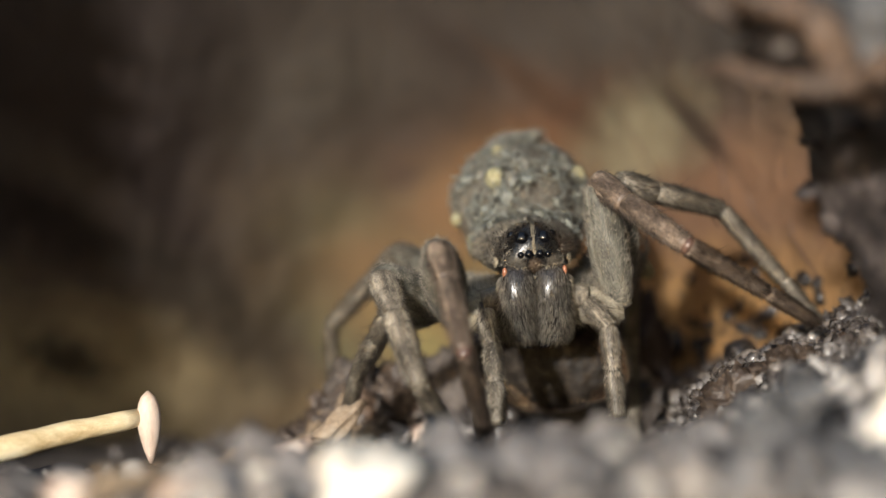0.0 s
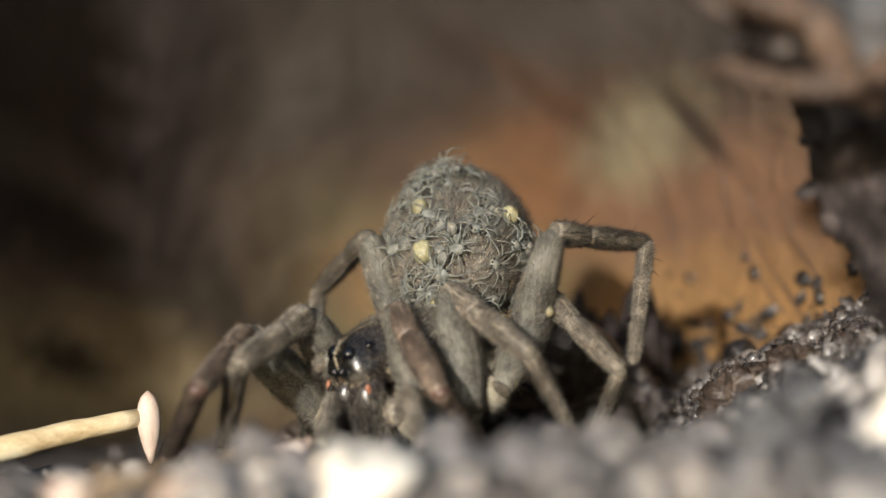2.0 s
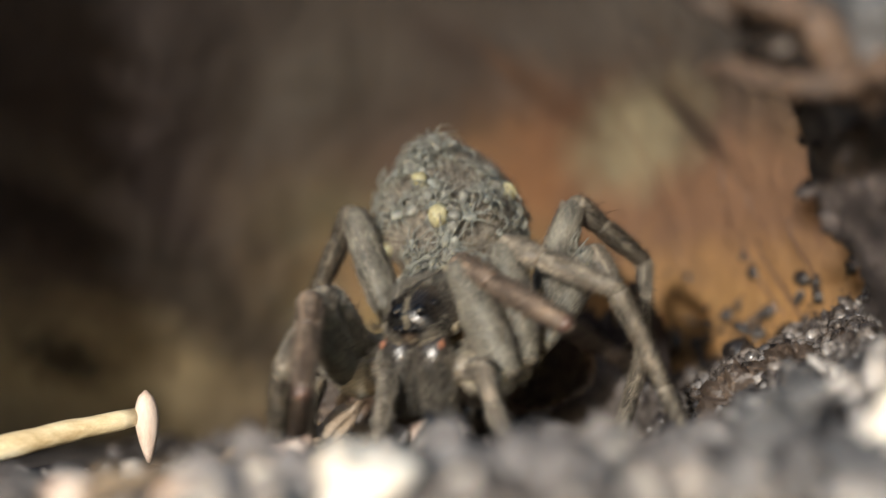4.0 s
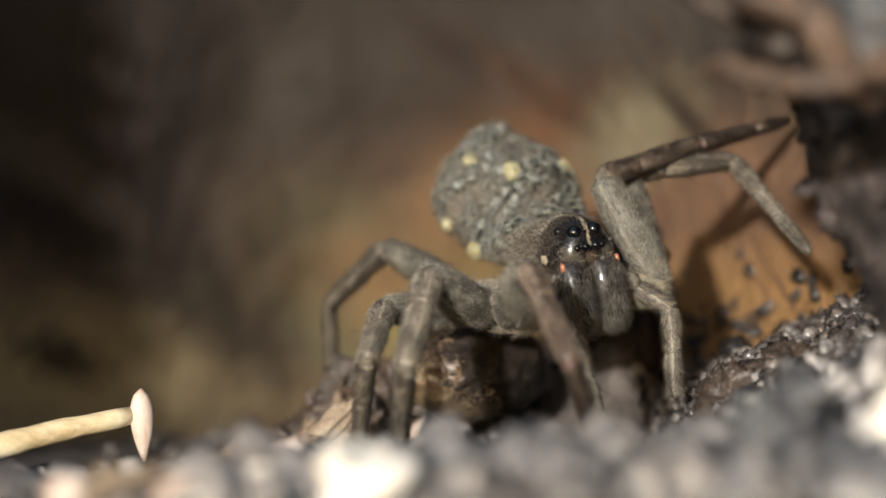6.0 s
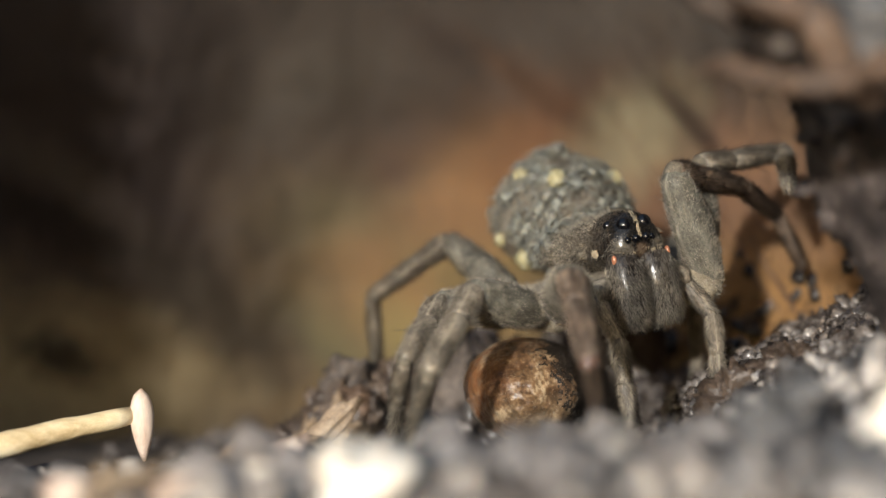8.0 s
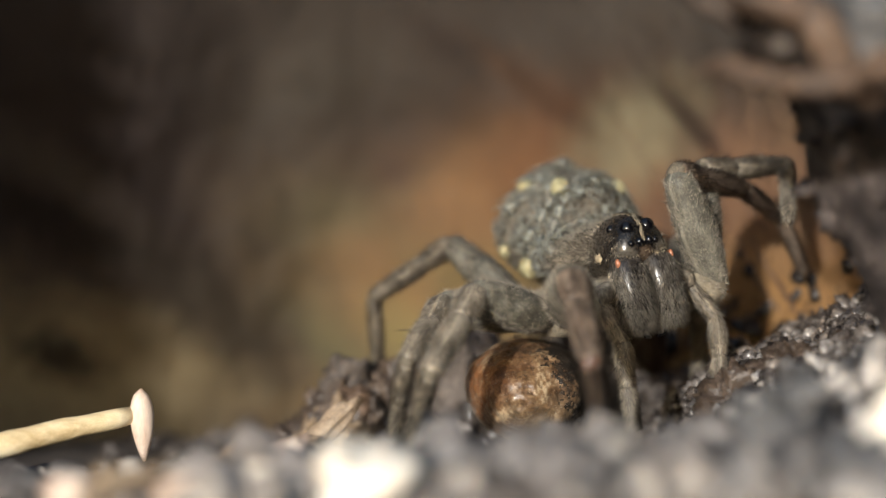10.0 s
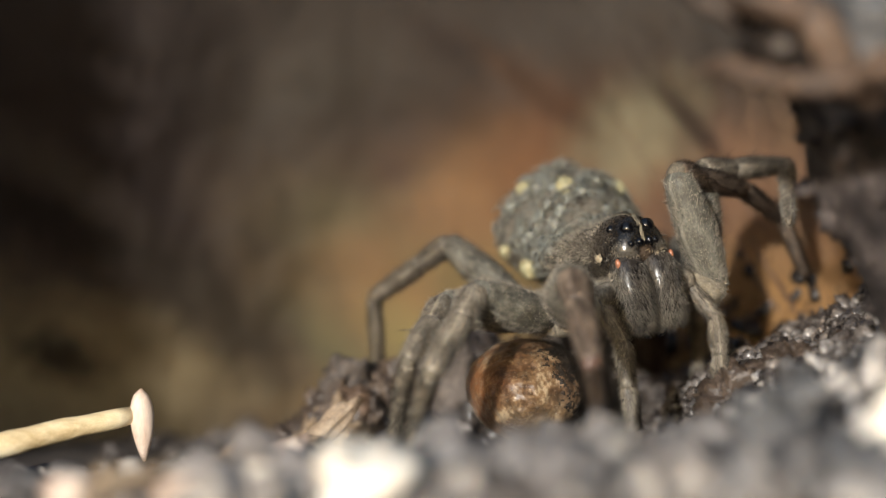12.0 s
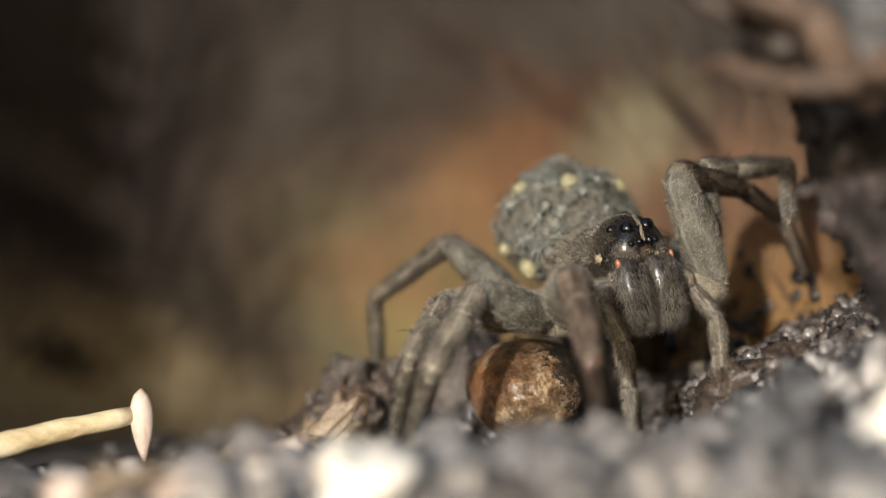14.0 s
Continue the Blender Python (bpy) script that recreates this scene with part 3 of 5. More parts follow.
def build_stones():
    stone("wood_chip", (-3.1, -23.4, 2.1), (2.3, 1.9, 1.7), cream_mat, "large bleached cream wood chip on the sill", "wood chip", 1, (0, -8, 10), rough=0.7)
    stone("wood_chip", (-4.9, -20.5, 2.2), (1.2, 1.0, 0.8), cream_mat, "small bleached cream wood chip beside the large one", "wood chip", 2)
    stone("wood_chip", (16.6, -21.5, 4.0), (0.75, 0.9, 2.0), cream_mat, "upright cream wood splinter in the soil bank", "wood chip", 5, (10, 14, 0))
    stone("wood_chip", (16.4, -22.5, 3.1), (1.3, 0.9, 0.7), cream_mat, "cream wood flake lying at the splinter's foot", "wood chip", 7)
    stone("wood_chip", (-6.4, -22.0, 1.9), (1.2, 1.0, 0.9), cream_mat, "pale chipped wood bit on the sill", "wood chip", 61)
    stone("wood_chip", (-9.2, -24.0, 1.7), (1.3, 1.0, 0.9), husk_mat, "pinkish pale wood bit on the sill", "wood chip", 63)
    pebbles = [(6.1, -19.5, 3.5, 0.5, 1.7), (12.3, -20.5, 4.2, 1.15, 0.9), (8.5, -24, 3.2, 1.3, 0.8), (2.0, -23, 2.7, 1.4, 0.9), (-7.2, -19.5, 1.9, 1.7, 1.0), (-8.8, -23, 1.6, 1.3, 0.9), (15.0, -24, 3.0, 1.4, 0.9), (10.4, -19.0, 3.6, 0.9, 0.8), (-12.0, -22, 1.0, 1.0, 0.9), (4.2, -26, 2.8, 1.5, 0.8), (-5.6, -24, 2.2, 1.3, 0.9), (0.2, -19, 2.9, 1.1, 0.9), (14.0, -19, 5.0, 1.0, 0.9)]
    for i, (x, y, z, r, f) in enumerate(pebbles):
        dark = x > 11 and i % 3 != 2
        stone("pebble", (x, y, z), (r, r * 0.9, r * f), stone_mat if dark else pebble_mat if x < -1 or i == 0 else grey_pebble_mat, "dark bluish grey grit pebble on the sill" if dark else "pale grey rough grit pebble on the sill", "pebble", 11 + i, (30 * i, 0, 40 * i), rough=0.9, group="pebbles on the sill")
    stone("bark_crumb", (-14.0, -22.0, 1.5), (1.0, 0.8, 0.8), husk_mat, "pinkish pale bark crumb on the soil", "bark crumb", 31)
    stone("bark_crumb", (-12.5, -22.0, 1.7), (0.65, 0.7, 0.7), pebble_mat, "grey bark crumb on the soil", "bark crumb", 32)
    stone("bark_crumb", (-17.2, -19.5, 0.9), (1.0, 0.9, 0.8), husk_mat, "pale pinkish bark crumb on the soil", "bark crumb", 35)
    stone("bark_crumb", (-9.0, -14.5, 1.4), (1.3, 1.0, 0.9), leaf_mat, "tan bark crumb on the soil", "bark crumb", 37)
    heap = "debris heap behind the spider"
    for x, y, z, r, mat, kind, label, seed in (
            (-5.0, 3.2, 3.9, (1.1, 1.0, 0.9), soil_mat, "soil_clod", "dull dark soil clod on top of the debris heap", 41),
            (-3.4, 5.0, 2.6, (1.5, 1.3, 1.5), wet_mat, "soil_clod", "dark soil clod under the spider", 42),
            (-6.0, 2.6, 1.5, (1.2, 1.1, 1.3), earth_mat, "soil_clod", "brown crumbly soil clod of the debris heap", 44),
            (-4.6, 2.0, 1.2, (1.2, 1.0, 1.1), earth_mat, "soil_clod", "brown crumbly soil clod of the debris heap", 45),
            (-7.3, 2.4, 0.7, (1.0, 0.9, 0.9), earth_mat, "soil_clod", "brown crumbly soil clod of the debris heap", 46),
            (-4.3, 1.2, 3.0, (0.75, 0.5, 0.55), root_mat, "bark_crumb", "orange brown bark crumb on the debris heap", 33),
            (-5.6, 1.4, 2.6, (0.4, 0.3, 1.0), earth_mat, "bark_flake", "brown bark flake leaning on the debris heap", 34),
            (-6.6, 1.0, 1.5, (0.35, 0.3, 1.0), leaf_mat, "bark_flake", "tan bark flake leaning on the debris heap", 38),
            (-3.4, 1.6, 1.9, (0.4, 0.35, 0.9), earth_mat, "bark_flake", "brown bark flake leaning on the debris heap", 39),
            (-4.9, 0.4, 1.2, (0.8, 0.5, 0.6), leaf_mat, "bark_crumb", "tan bark crumb on the debris heap", 40),
            (-5.2, 0.2, 2.2, (0.3, 0.3, 0.9), leaf_mat, "bark_flake", "tan bark flake leaning on the debris heap", 55),
            (-3.9, -0.2, 1.4, (0.7, 0.35, 0.5), leaf_mat, "bark_flake", "tan bark flake lying on the debris heap", 56),
            (-7.0, 0.0, 0.9, (0.9, 0.5, 0.5), leaf_mat, "bark_flake", "tan bark flake lying on the debris heap", 57),
            (-2.6, 2.6, 1.0, (0.7, 0.6, 0.6), pebble_mat, "pebble", "small grey grit bit in the debris heap", 47)):
        clod(kind, (x * 1.06, y + 5.5, 11 - (11 - z) * 1.06), tuple(v * 1.25 for v in r), mat, label, kind.replace("_", " "), seed, ((seed * 37) % 50 - 25, (seed * 53) % 70 - 35, 0), 1.3 if mat in (wet_mat, earth_mat) else 0.5, heap)
    for x, y, z, r, mat, label, seed in (
            (-4.6, 9.0, 1.8, (1.7, 1.3, 1.7), soil_mat, "dull dark soil clod at the back of the debris heap", 81),
            (-2.3, 9.6, 2.1, (1.6, 1.3, 2.1), earth_mat, "brown crumbly soil clod at the back of the debris heap", 82),
            (0.2, 10.2, 2.5, (1.9, 1.3, 2.8), soil_mat, "dull dark soil clod at the back of the debris heap", 83),
            (2.9, 10.8, 2.9, (2.0, 1.4, 3.2), wet_mat, "damp dark soil clod at the back of the debris heap", 84),
            (-1.0, 8.4, 0.5, (0.8, 0.7, 0.8), husk_mat, "pale pinkish bark crumb at the back of the debris heap", 85),
            (1.2, 8.9, 0.4, (0.6, 0.6, 0.6), pebble_mat, "pale grey grit bit at the back of the debris heap", 86)):
        clod("soil_clod" if mat in (soil_mat, earth_mat, wet_mat) else "bark_crumb" if mat is husk_mat else "pebble", (x, y, z), r, mat, label,
             "soil clod" if mat in (soil_mat, earth_mat, wet_mat) else "bark crumb" if mat is husk_mat else "pebble", seed, ((seed * 37) % 50 - 25, (seed * 53) % 70 - 35, 0), 1.3, heap)
    # added black lumps: the spider's shade behind it, given as dark colour
    for x, y, z, r, seed in ((8.8, 14.5, 3.2, (2.4, 1.6, 4.2), 91), (11.7, 14.0, 4.0, (2.0, 1.5, 4.0), 92)):
        clod("soil_clod", (x, y, z), r, hollow_shade_mat, "large black humus lump in the hollow behind the spider", "soil clod", seed, (0, 0, seed), 1.0)
    clod("soil_clod", (14.3, -6.0, 3.5), (1.9, 2.0, 1.5), earth_mat, "brown crumbly soil clod at the edge of the bank", "soil clod", 43, (0, 0, 0), 2)
    clod("soil_clod", (16.3, -7.0, ground_z(16.3, -7) + 0.3), (1.4, 1.2, 0.9), earth_mat, "brown soil clod on the dark bank", "soil clod", 49, (0, 0, 0), 2)
    stone("soil_clod", (15.7, 3.0, ground_z(15.7, 3.0) + 0.5), (0.85, 0.8, 0.85), black_mat, "smooth wet soil bead on the bank", "soil clod", 50, rough=0.25)
    for x, z, r, tilt, seed in ((19.5, 7.3, (0.75, 0.3, 0.32), -22, 21), (17.6, 6.9, (0.45, 0.35, 0.38), 0, 22), (16.7, 6.2, (0.3, 0.25, 0.28), 0, 23), (15.2, 4.9, (0.55, 0.4, 0.65), 10, 24),
                                (18.4, 10.5, (0.28, 0.2, 0.28), 0, 25), (21.2, 9.1, (0.32, 0.25, 0.42), 30, 26), (20.6, 8.2, (0.34, 0.25, 0.26), -30, 27), (18.9, 5.9, (0.4, 0.3, 0.35), 0, 28)):
        q = bark_face(x, z)
        clod("soil_crumb", (q[0], q[1] - 0.5 * r[1], q[2]), r, black_mat, "small wet black soil crumb stuck to the bark", "soil crumb", seed, (0, tilt, 0), 1.6, "soil crumbs on the bark")
    stone("bark_strip", (-5.7, 0.4, 1.7), (2.2, 0.5, 0.6), strip_mat, "tan bark strip leaning on the debris heap", "bark strip", 73, (0, -42, 8), rough=0.6)
    stone("bark_strip", (-7.4, -1.0, 0.8), (1.3, 0.5, 0.5), strip_mat, "tan bark strip lying before the debris heap", "bark strip", 74, (0, -15, -10), rough=0.7)
    stone("bark_crumb", (-8.3, -14.9, 1.9), (1.2, 0.8, 0.7), leaf_mat, "tan bark crumb on the soil", "bark crumb", 71, (0, -20, 0), rough=0.8)
    stone("bark_crumb", (-6.4, -14.0, 2.0), (1.5, 0.8, 0.8), husk_mat, "pale pinkish bark crumb on the soil", "bark crumb", 72, (0, -30, 0), rough=0.8)


def build_straw():
    """Dry straw stalk that ends in a pale split husk."""
    rig = thing("straw", None, straw_mat, "dry yellow straw stalk with a pale husk at its end", "straw", at=(-14.7, -4.2, 2.55))
    g = Geo()
    path = [(-14 + 14 * i / 20, -8.4 * (1 - i / 20) + 0.05 * math.sin(i * 1.3), 0.35 - 2.75 * (1 - i / 20) + 0.03 * math.sin(i * 0.9)) for i in range(21)]
    rad = [0.86 - 0.4 * i / 20 + 0.03 * math.sin(i * 2.1) for i in range(21)]
    g.tube(path, rad, 12)
    part("stalk", g, straw_mat, rig)
    g = Geo()
    loops = []
    for j in range(13):
        u = j / 12
        z = 1.6 - 3.5 * u
        w = 0.62 * math.sin(math.pi * (u ** 0.72) * 0.98 + 0.03) ** 0.8 + 0.03
        loops.append([(0.45 + 0.16 * u + w * math.cos(a) * 0.9, w * math.sin(a) * 0.75, z) for a in [2 * math.pi * k / 14 for k in range(14)]])
    g.loft(loops[::-1])
    part("husk", g, husk_mat, rig, "pale pinkish split husk")
    return rig


def build_leaf():
    def curl(u, v):
        return (-11.3 + 2.6 * u + 0.26 * v, -31.4 + 0.45 * v, 3.43 + 0.43 * u + 0.52 * v * (1 - 0.75 * u) + 0.1 * math.sin(u * 7 + v * 2))
    g = sheet(curl, span(0, 1, 0.1), span(-1, 1, 0.2), (0, 0.05, -0.14))
    thing("dead_leaf", g, leaf_mat, "curled tan scrap of dead leaf on the soil", "leaf")


def smooth_path(path, radii, per=5):
    """More points along a path, rounded between the given ones."""
    pts = [Vector(q) for q in path]
    out, rr = [], []
    for i in range(len(pts) - 1):
        a, b, d, e = pts[max(0, i - 1)], pts[i], pts[i + 1], pts[min(len(pts) - 1, i + 2)]
        for k in range(per):
            u = k / per
            out.append(0.5 * (2 * b + (d - a) * u + (2 * a - 5 * b + 4 * d - e) * u * u + (3 * b - a - 3 * d + e) * u ** 3))
            rr.append(radii[i] + (radii[i + 1] - radii[i]) * u)
    return out + [pts[-1]], rr + [radii[-1]]


def build_root():
    """Gnarled root that loops out of the bank overhead."""
    rig = thing("root", None, root_mat, "gnarled tan root looping out of the earthen bank", "root", at=(11.9, -29.6, 17.8))
    rig.scale = (0.85, 0.85, 0.85)
    g = Geo()
    path = [(9.5, 4, 0.4), (4.4, 1, -0.5), (2.6, 0, -1.3), (1.0, -0.3, -1.75), (-0.6, -0.3, -1.8), (-2.0, 0.0, -1.4), (-3.0, 0.6, -1.0), (-3.7, 2.0, -0.8)]
    path, rr = smooth_path(path, [0.9, 0.7, 0.56, 0.48, 0.44, 0.4, 0.32, 0.18])
    g.tube(path, rr, 16)
    for i, v in enumerate(g.verts):
        d = noise.noise(Vector(v) * 0.9) * 0.35 + noise.noise(Vector(v) * 2.6) * 0.2
        g.verts[i] = (v[0], v[1] + d, v[2] + d)
    part("lower_root", g, root_mat, rig)
    g = Geo()
    path = [(3.2, 2, -2.2), (1.7, 0.6, -1.4), (1.2, 0.2, -0.2), (0.6, 0.2, 0.8), (-0.7, 0.6, 1.4), (-2.6, 1.6, 2.2)]
    path, rr = smooth_path(path, [0.55, 0.6, 0.62, 0.66, 0.7, 0.6])
    g.tube(path, rr, 16)
    for i, v in enumerate(g.verts):
        d = noise.noise(Vector(v) * 0.8 + Vector((5, 1, 2))) * 0.45 + noise.noise(Vector(v) * 2.6) * 0.2
        g.verts[i] = (v[0] + d, v[1] + d, v[2])
    part("upper_root", g, root_mat, rig)
    # near-black lump gives the loop's shaded hollow by colour
    stone("soil_clod", (13.9, -17.2, 18.7), (1.8, 1.5, 1.3), loop_dark_mat, "dark soil clod held in the root's loop", "soil clod", 51)
    stone("soil_clod", (12.0, -15.5, 21.8), (2.4, 1.5, 1.6), dark_wood_mat, "dark soil clod hanging above the root", "soil clod", 52, (0, 25, 0))
    stone("pebble", (13.4, -19.0, 18.9), (0.4, 0.36, 0.36), soil_mat, "small grey brown grit bead in the root's loop", "pebble", 54)
    stone("stone", (17.9, -18.0, 20.2), (2.6, 2.8, 3.0), stone_mat, "grey weathered stone set in the bank", "stone", 53, rough=0.8)


# ---- the spider ----
HIPS = {1: (4.2, -3.0, -2.6), 2: (4.4, -1.0, -2.7), 3: (4.4, 1.0, -2.6), 4: (3.8, 3.0, -2.1)}
LENGTHS = {1: (6.2, 2.3, 4.5, 5.2, 3.4), 2: (6.0, 2.2, 4.2, 5.0, 3.2), 3: (5.6, 2.0, 3.8, 4.9, 3.1), 4: (6.4, 2.2, 4.4, 6.0, 3.4)}
STOUT = {1: 1.06, 2: 1.1, 3: 1.0, 4: 0.92}
SEGMENTS = ("femur", "patella", "tibia", "metatarsus", "tarsus")
WIDTHS = {"femur": (0.62, 1.02, 1.1, 0.96, 0.7), "patella": (0.58, 0.66, 0.64, 0.58, 0.52), "tibia": (0.5, 0.58, 0.55, 0.47, 0.41),
          "metatarsus": (0.4, 0.42, 0.38, 0.34, 0.31), "tarsus": (0.32, 0.32, 0.3, 0.26, 0.15)}


def segment_mesh(kind, length, stout, mats, seed):
    """A leg segment along its own z, rounded at both ends, with a close coat of pale hair and a few dark spines."""
    rng = random.Random(seed)
    g = Geo()
    w = [v * stout for v in WIDTHS[kind]]

    def radius(u):
        return float(np.interp(u, [0, 0.25, 0.5, 0.75, 1], w))
    rings = []
    n = 16
    for j in range(21):
        u = j / 20
        end = math.sqrt(max(0.0, 1 - max(0, (abs(u - 0.5) * 2 - 0.86) / 0.14) ** 2)) * 0.5 + 0.5
        r = radius(u) * end
        z = -0.12 + (length + 0.24) * u
        rings.append([(q * math.cos(a) * 0.86, q * math.sin(a), z) for a, q in [(b, r * (1 + 0.09 * noise.noise(Vector((math.cos(b), math.sin(b), z * 1.1 + seed))))) for b in [2 * math.pi * k / n for k in range(n)]]])
    g.loft(rings, 0)
    count = int(length * (700 if kind == "femur" else 560))
    for i in range(count):
        u, a = rng.uniform(0.02, 0.99), rng.uniform(0, 2 * math.pi)
        r = radius(u)
        out = Vector((math.cos(a) * 0.86, math.sin(a), 0))
        p = Vector((out.x * r, out.y * r, u * length)) * 0.985
        lying = rng.random() < 0.75
        tip = Vector((rng.uniform(-0.25, 0.25), rng.uniform(-0.25, 0.25), rng.uniform(1.0, 2.4) if lying else rng.uniform(0.2, 0.9)))
        g.hair(p, out + tip, rng.uniform(0.14, 0.32) if lying else rng.uniform(0.16, 0.42), 0.013 if lying else 0.009, 2 if rng.random() < 0.25 else 1)
    for i in range(6 if kind != "tarsus" else 0):
        u, a = rng.uniform(0.2, 0.9), rng.uniform(0, 2 * math.pi)
        out = Vector((math.cos(a) * 0.86, math.sin(a), 0))
        g.hair(out * radius(u) * 0.95 + Vector((0, 0, u * length)), out + Vector((0, 0, 0.9)), rng.uniform(0.7, 1.2), 0.026, 2)
    if kind in ("patella", "metatarsus"):
        g.ball((0, 0, 0.05), (w[0] * 0.82, w[0] * 1.02, 0.3), 3, 12, 8)
    if kind == "patella":
        for i in range(70):
            a = rng.uniform(0, 2 * math.pi)
            out = Vector((math.cos(a) * 0.86, math.sin(a), 0))
            g.hair(out * w[0] * 0.9 + Vector((0, 0, rng.uniform(-0.1, 0.4))), out + Vector((0, 0, rng.uniform(0.2, 1.2))), rng.uniform(0.15, 0.35), 0.018, 2)
    if kind == "femur":
        for a in (0.5, 2.6, 4.7):
            g.ball((w[4] * 0.62 * math.cos(a), w[4] * 0.72 * math.sin(a), length - 0.4), (0.2, 0.2, 0.42), 3, 8, 6)
        g.ball((0, 0, length - 0.15), (w[4] * 0.5, w[4] * 0.66, 0.22), 3, 12, 8)
        g.ball((0, 0, 0.02), (w[0] * 1.0, w[0] * 1.12, 0.26), 3, 14, 8)
    return g.mesh(kind, mats)


def fuzz(g, rng, pick, count, low, high, slot, r=0.013, sweep=Vector((0, 0.5, 0))):
    for i in range(count):
        p, nrm = pick(rng)
        g.hair(p, nrm + sweep + Vector((rng.uniform(-0.4, 0.4), rng.uniform(-0.4, 0.4), rng.uniform(-0.4, 0.4))), rng.uniform(low, high), r, slot)


def build_spider():
    spider = thing("spider", None, shell_mat, "grey brown hairy wolf spider carrying spiderlings on its back", "spider")
    # carapace
    g = Geo()
    stations = [(-4.25, 0.85, 0.6, -0.3), (-4.1, 1.22, 1.08, -0.5), (-3.7, 1.44, 1.52, -0.8), (-3.0, 1.58, 1.74, -1.15), (-2.0, 1.84, 1.75, -1.2), (-0.8, 2.3, 1.6, -1.3), (0.6, 2.65, 1.4, -1.3), (2.0, 2.55, 1.1, -1.2), (3.1, 2.0, 0.7, -1.0), (3.9, 1.0, 0.2, -0.7)]
    ring_list = []
    for y, w, top, low in stations:
        ring = []
        for k in range(24):
            a = 2 * math.pi * k / 24
            z = (top if math.sin(a) > 0 else -low) * math.sin(a)
            ring.append((w * math.copysign(abs(math.cos(a)) ** 0.9, math.cos(a)) * (1 - 0.18 * max(0, math.sin(a)) * (y < -1)), y, z))
        ring_list.append(ring)
    g.loft(ring_list[::-1])
    rng = random.Random(8)

    def on_shell(r):
        i = r.randrange(4, len(stations) - 1)
        f = r.random()
        y, w, top, low = [a + (b - a) * f for a, b in zip(stations[i], stations[min(i + 1, len(stations) - 1)])]
        a = r.uniform(-0.3, math.pi + 0.3)
        z = (top if math.sin(a) > 0 else -low) * math.sin(a)
        return Vector((w * math.copysign(abs(math.cos(a)) ** 0.9, math.cos(a)) * (1 - 0.18 * max(0, math.sin(a)) * (y < -1)), y, z)), Vector((math.cos(a) / w, 0, math.sin(a) / max(top, 0.3))).normalized()
    fuzz(g, rng, on_shell, 2600, 0.2, 0.5, 1)
    fuzz(g, rng, on_shell, 700, 0.2, 0.45, 2)
    for s in (-1, 1):
        for i in range(150):
            x, z = rng.uniform(0.55, 1.45), rng.uniform(-0.55, 0.2)
            y = -4.2 + 0.22 * x * x + 0.1 * z
            g.hair(Vector((s * x, y, z)), Vector((-s * 0.35, -0.25, -0.8)), rng.uniform(0.14, 0.3), 0.013, 1)
    for i in range(260):
        j, f = rng.randrange(1, 3), rng.random()
        y, w, top, low = [a + (b - a) * f for a, b in zip(stations[j], stations[j + 1])]
        a = rng.uniform(-0.7, math.pi + 0.7)
        if 0.5 < a < math.pi - 0.5:
            continue
        z = (top if math.sin(a) > 0 else -low) * math.sin(a)
        g.hair(Vector((w * math.cos(a) * 0.99, y, z)), Vector((math.cos(a), -0.5, math.sin(a) * 0.5 - 0.5)), rng.uniform(0.12, 0.32), 0.012, 1)
    carapace = part("carapace", g, [shell_mat, hair_mat, dark_hair_mat], spider, "blackish glossy carapace with pale hair")
    g = Geo()
    for i in range(260):
        y = rng.uniform(-4.1, 1.0)
        top = float(np.interp(y, [s[0] for s in stations], [s[2] for s in stations]))
        g.hair(Vector((rng.gauss(0, 0.07), y - (0.08 if y < -3.5 else 0), top * 0.985)), Vector((rng.uniform(-0.2, 0.2), 0.8 if y > -3.7 else 0.2, 0.5)), 0.3, 0.026, 0)
    for i in range(36):
        g.hair(Vector((rng.gauss(0, 0.05), -4.24, rng.uniform(0.2, 0.95))), Vector((rng.uniform(-0.2, 0.2), -0.3, 0.9)), 0.25, 0.022, 0)
    for i in range(24):
        x = rng.uniform(-1.2, 1.2)
        g.hair(Vector((x, -4.28 + 0.18 * x * x, rng.uniform(-0.42, -0.2))), Vector((rng.uniform(-0.6, 0.6), -0.4, rng.uniform(-0.8, 0.2))), rng.uniform(0.15, 0.32), 0.018, 0)
    part("median_stripe", g, stripe_mat, carapace, "pale tan stripe between the eyes")
    for s in (-1, 1):
        for x, y, z, r in ((0.52, -3.80, 0.98, 0.40), (0.27, -4.32, 0.27, 0.225), (0.66, -4.18, 0.24, 0.18), (0.96, -2.95, 1.06, 0.26)):
            g = Geo()
            g.ball((s * x, y, z), (r, r, r), 0, 18, 12)
            part("eye", g, eye_mat, carapace, "glossy black eye")
        g = Geo()
        g.ball((s * 1.46, -4.0, -0.6), (0.13, 0.16, 0.26), 0, 12, 8)
        part("condyle", g, orange_mat, carapace, "orange knob above the jaw")
        g = Geo()
        g.ball((s * 1.74, -2.6, -0.2), (0.1, 0.34, 0.2), 0, 10, 8)
        for i in range(60):
            g.hair(Vector((s * 1.76, -2.6 + rng.uniform(-0.35, 0.35), -0.2 + rng.uniform(-0.22, 0.22))), Vector((s * 0.6, -0.6, rng.uniform(-0.5, 0.5))), rng.uniform(0.15, 0.3), 0.016, 0)
        part("cheek_spot", g, stripe_mat, carapace, "tan hair spot")
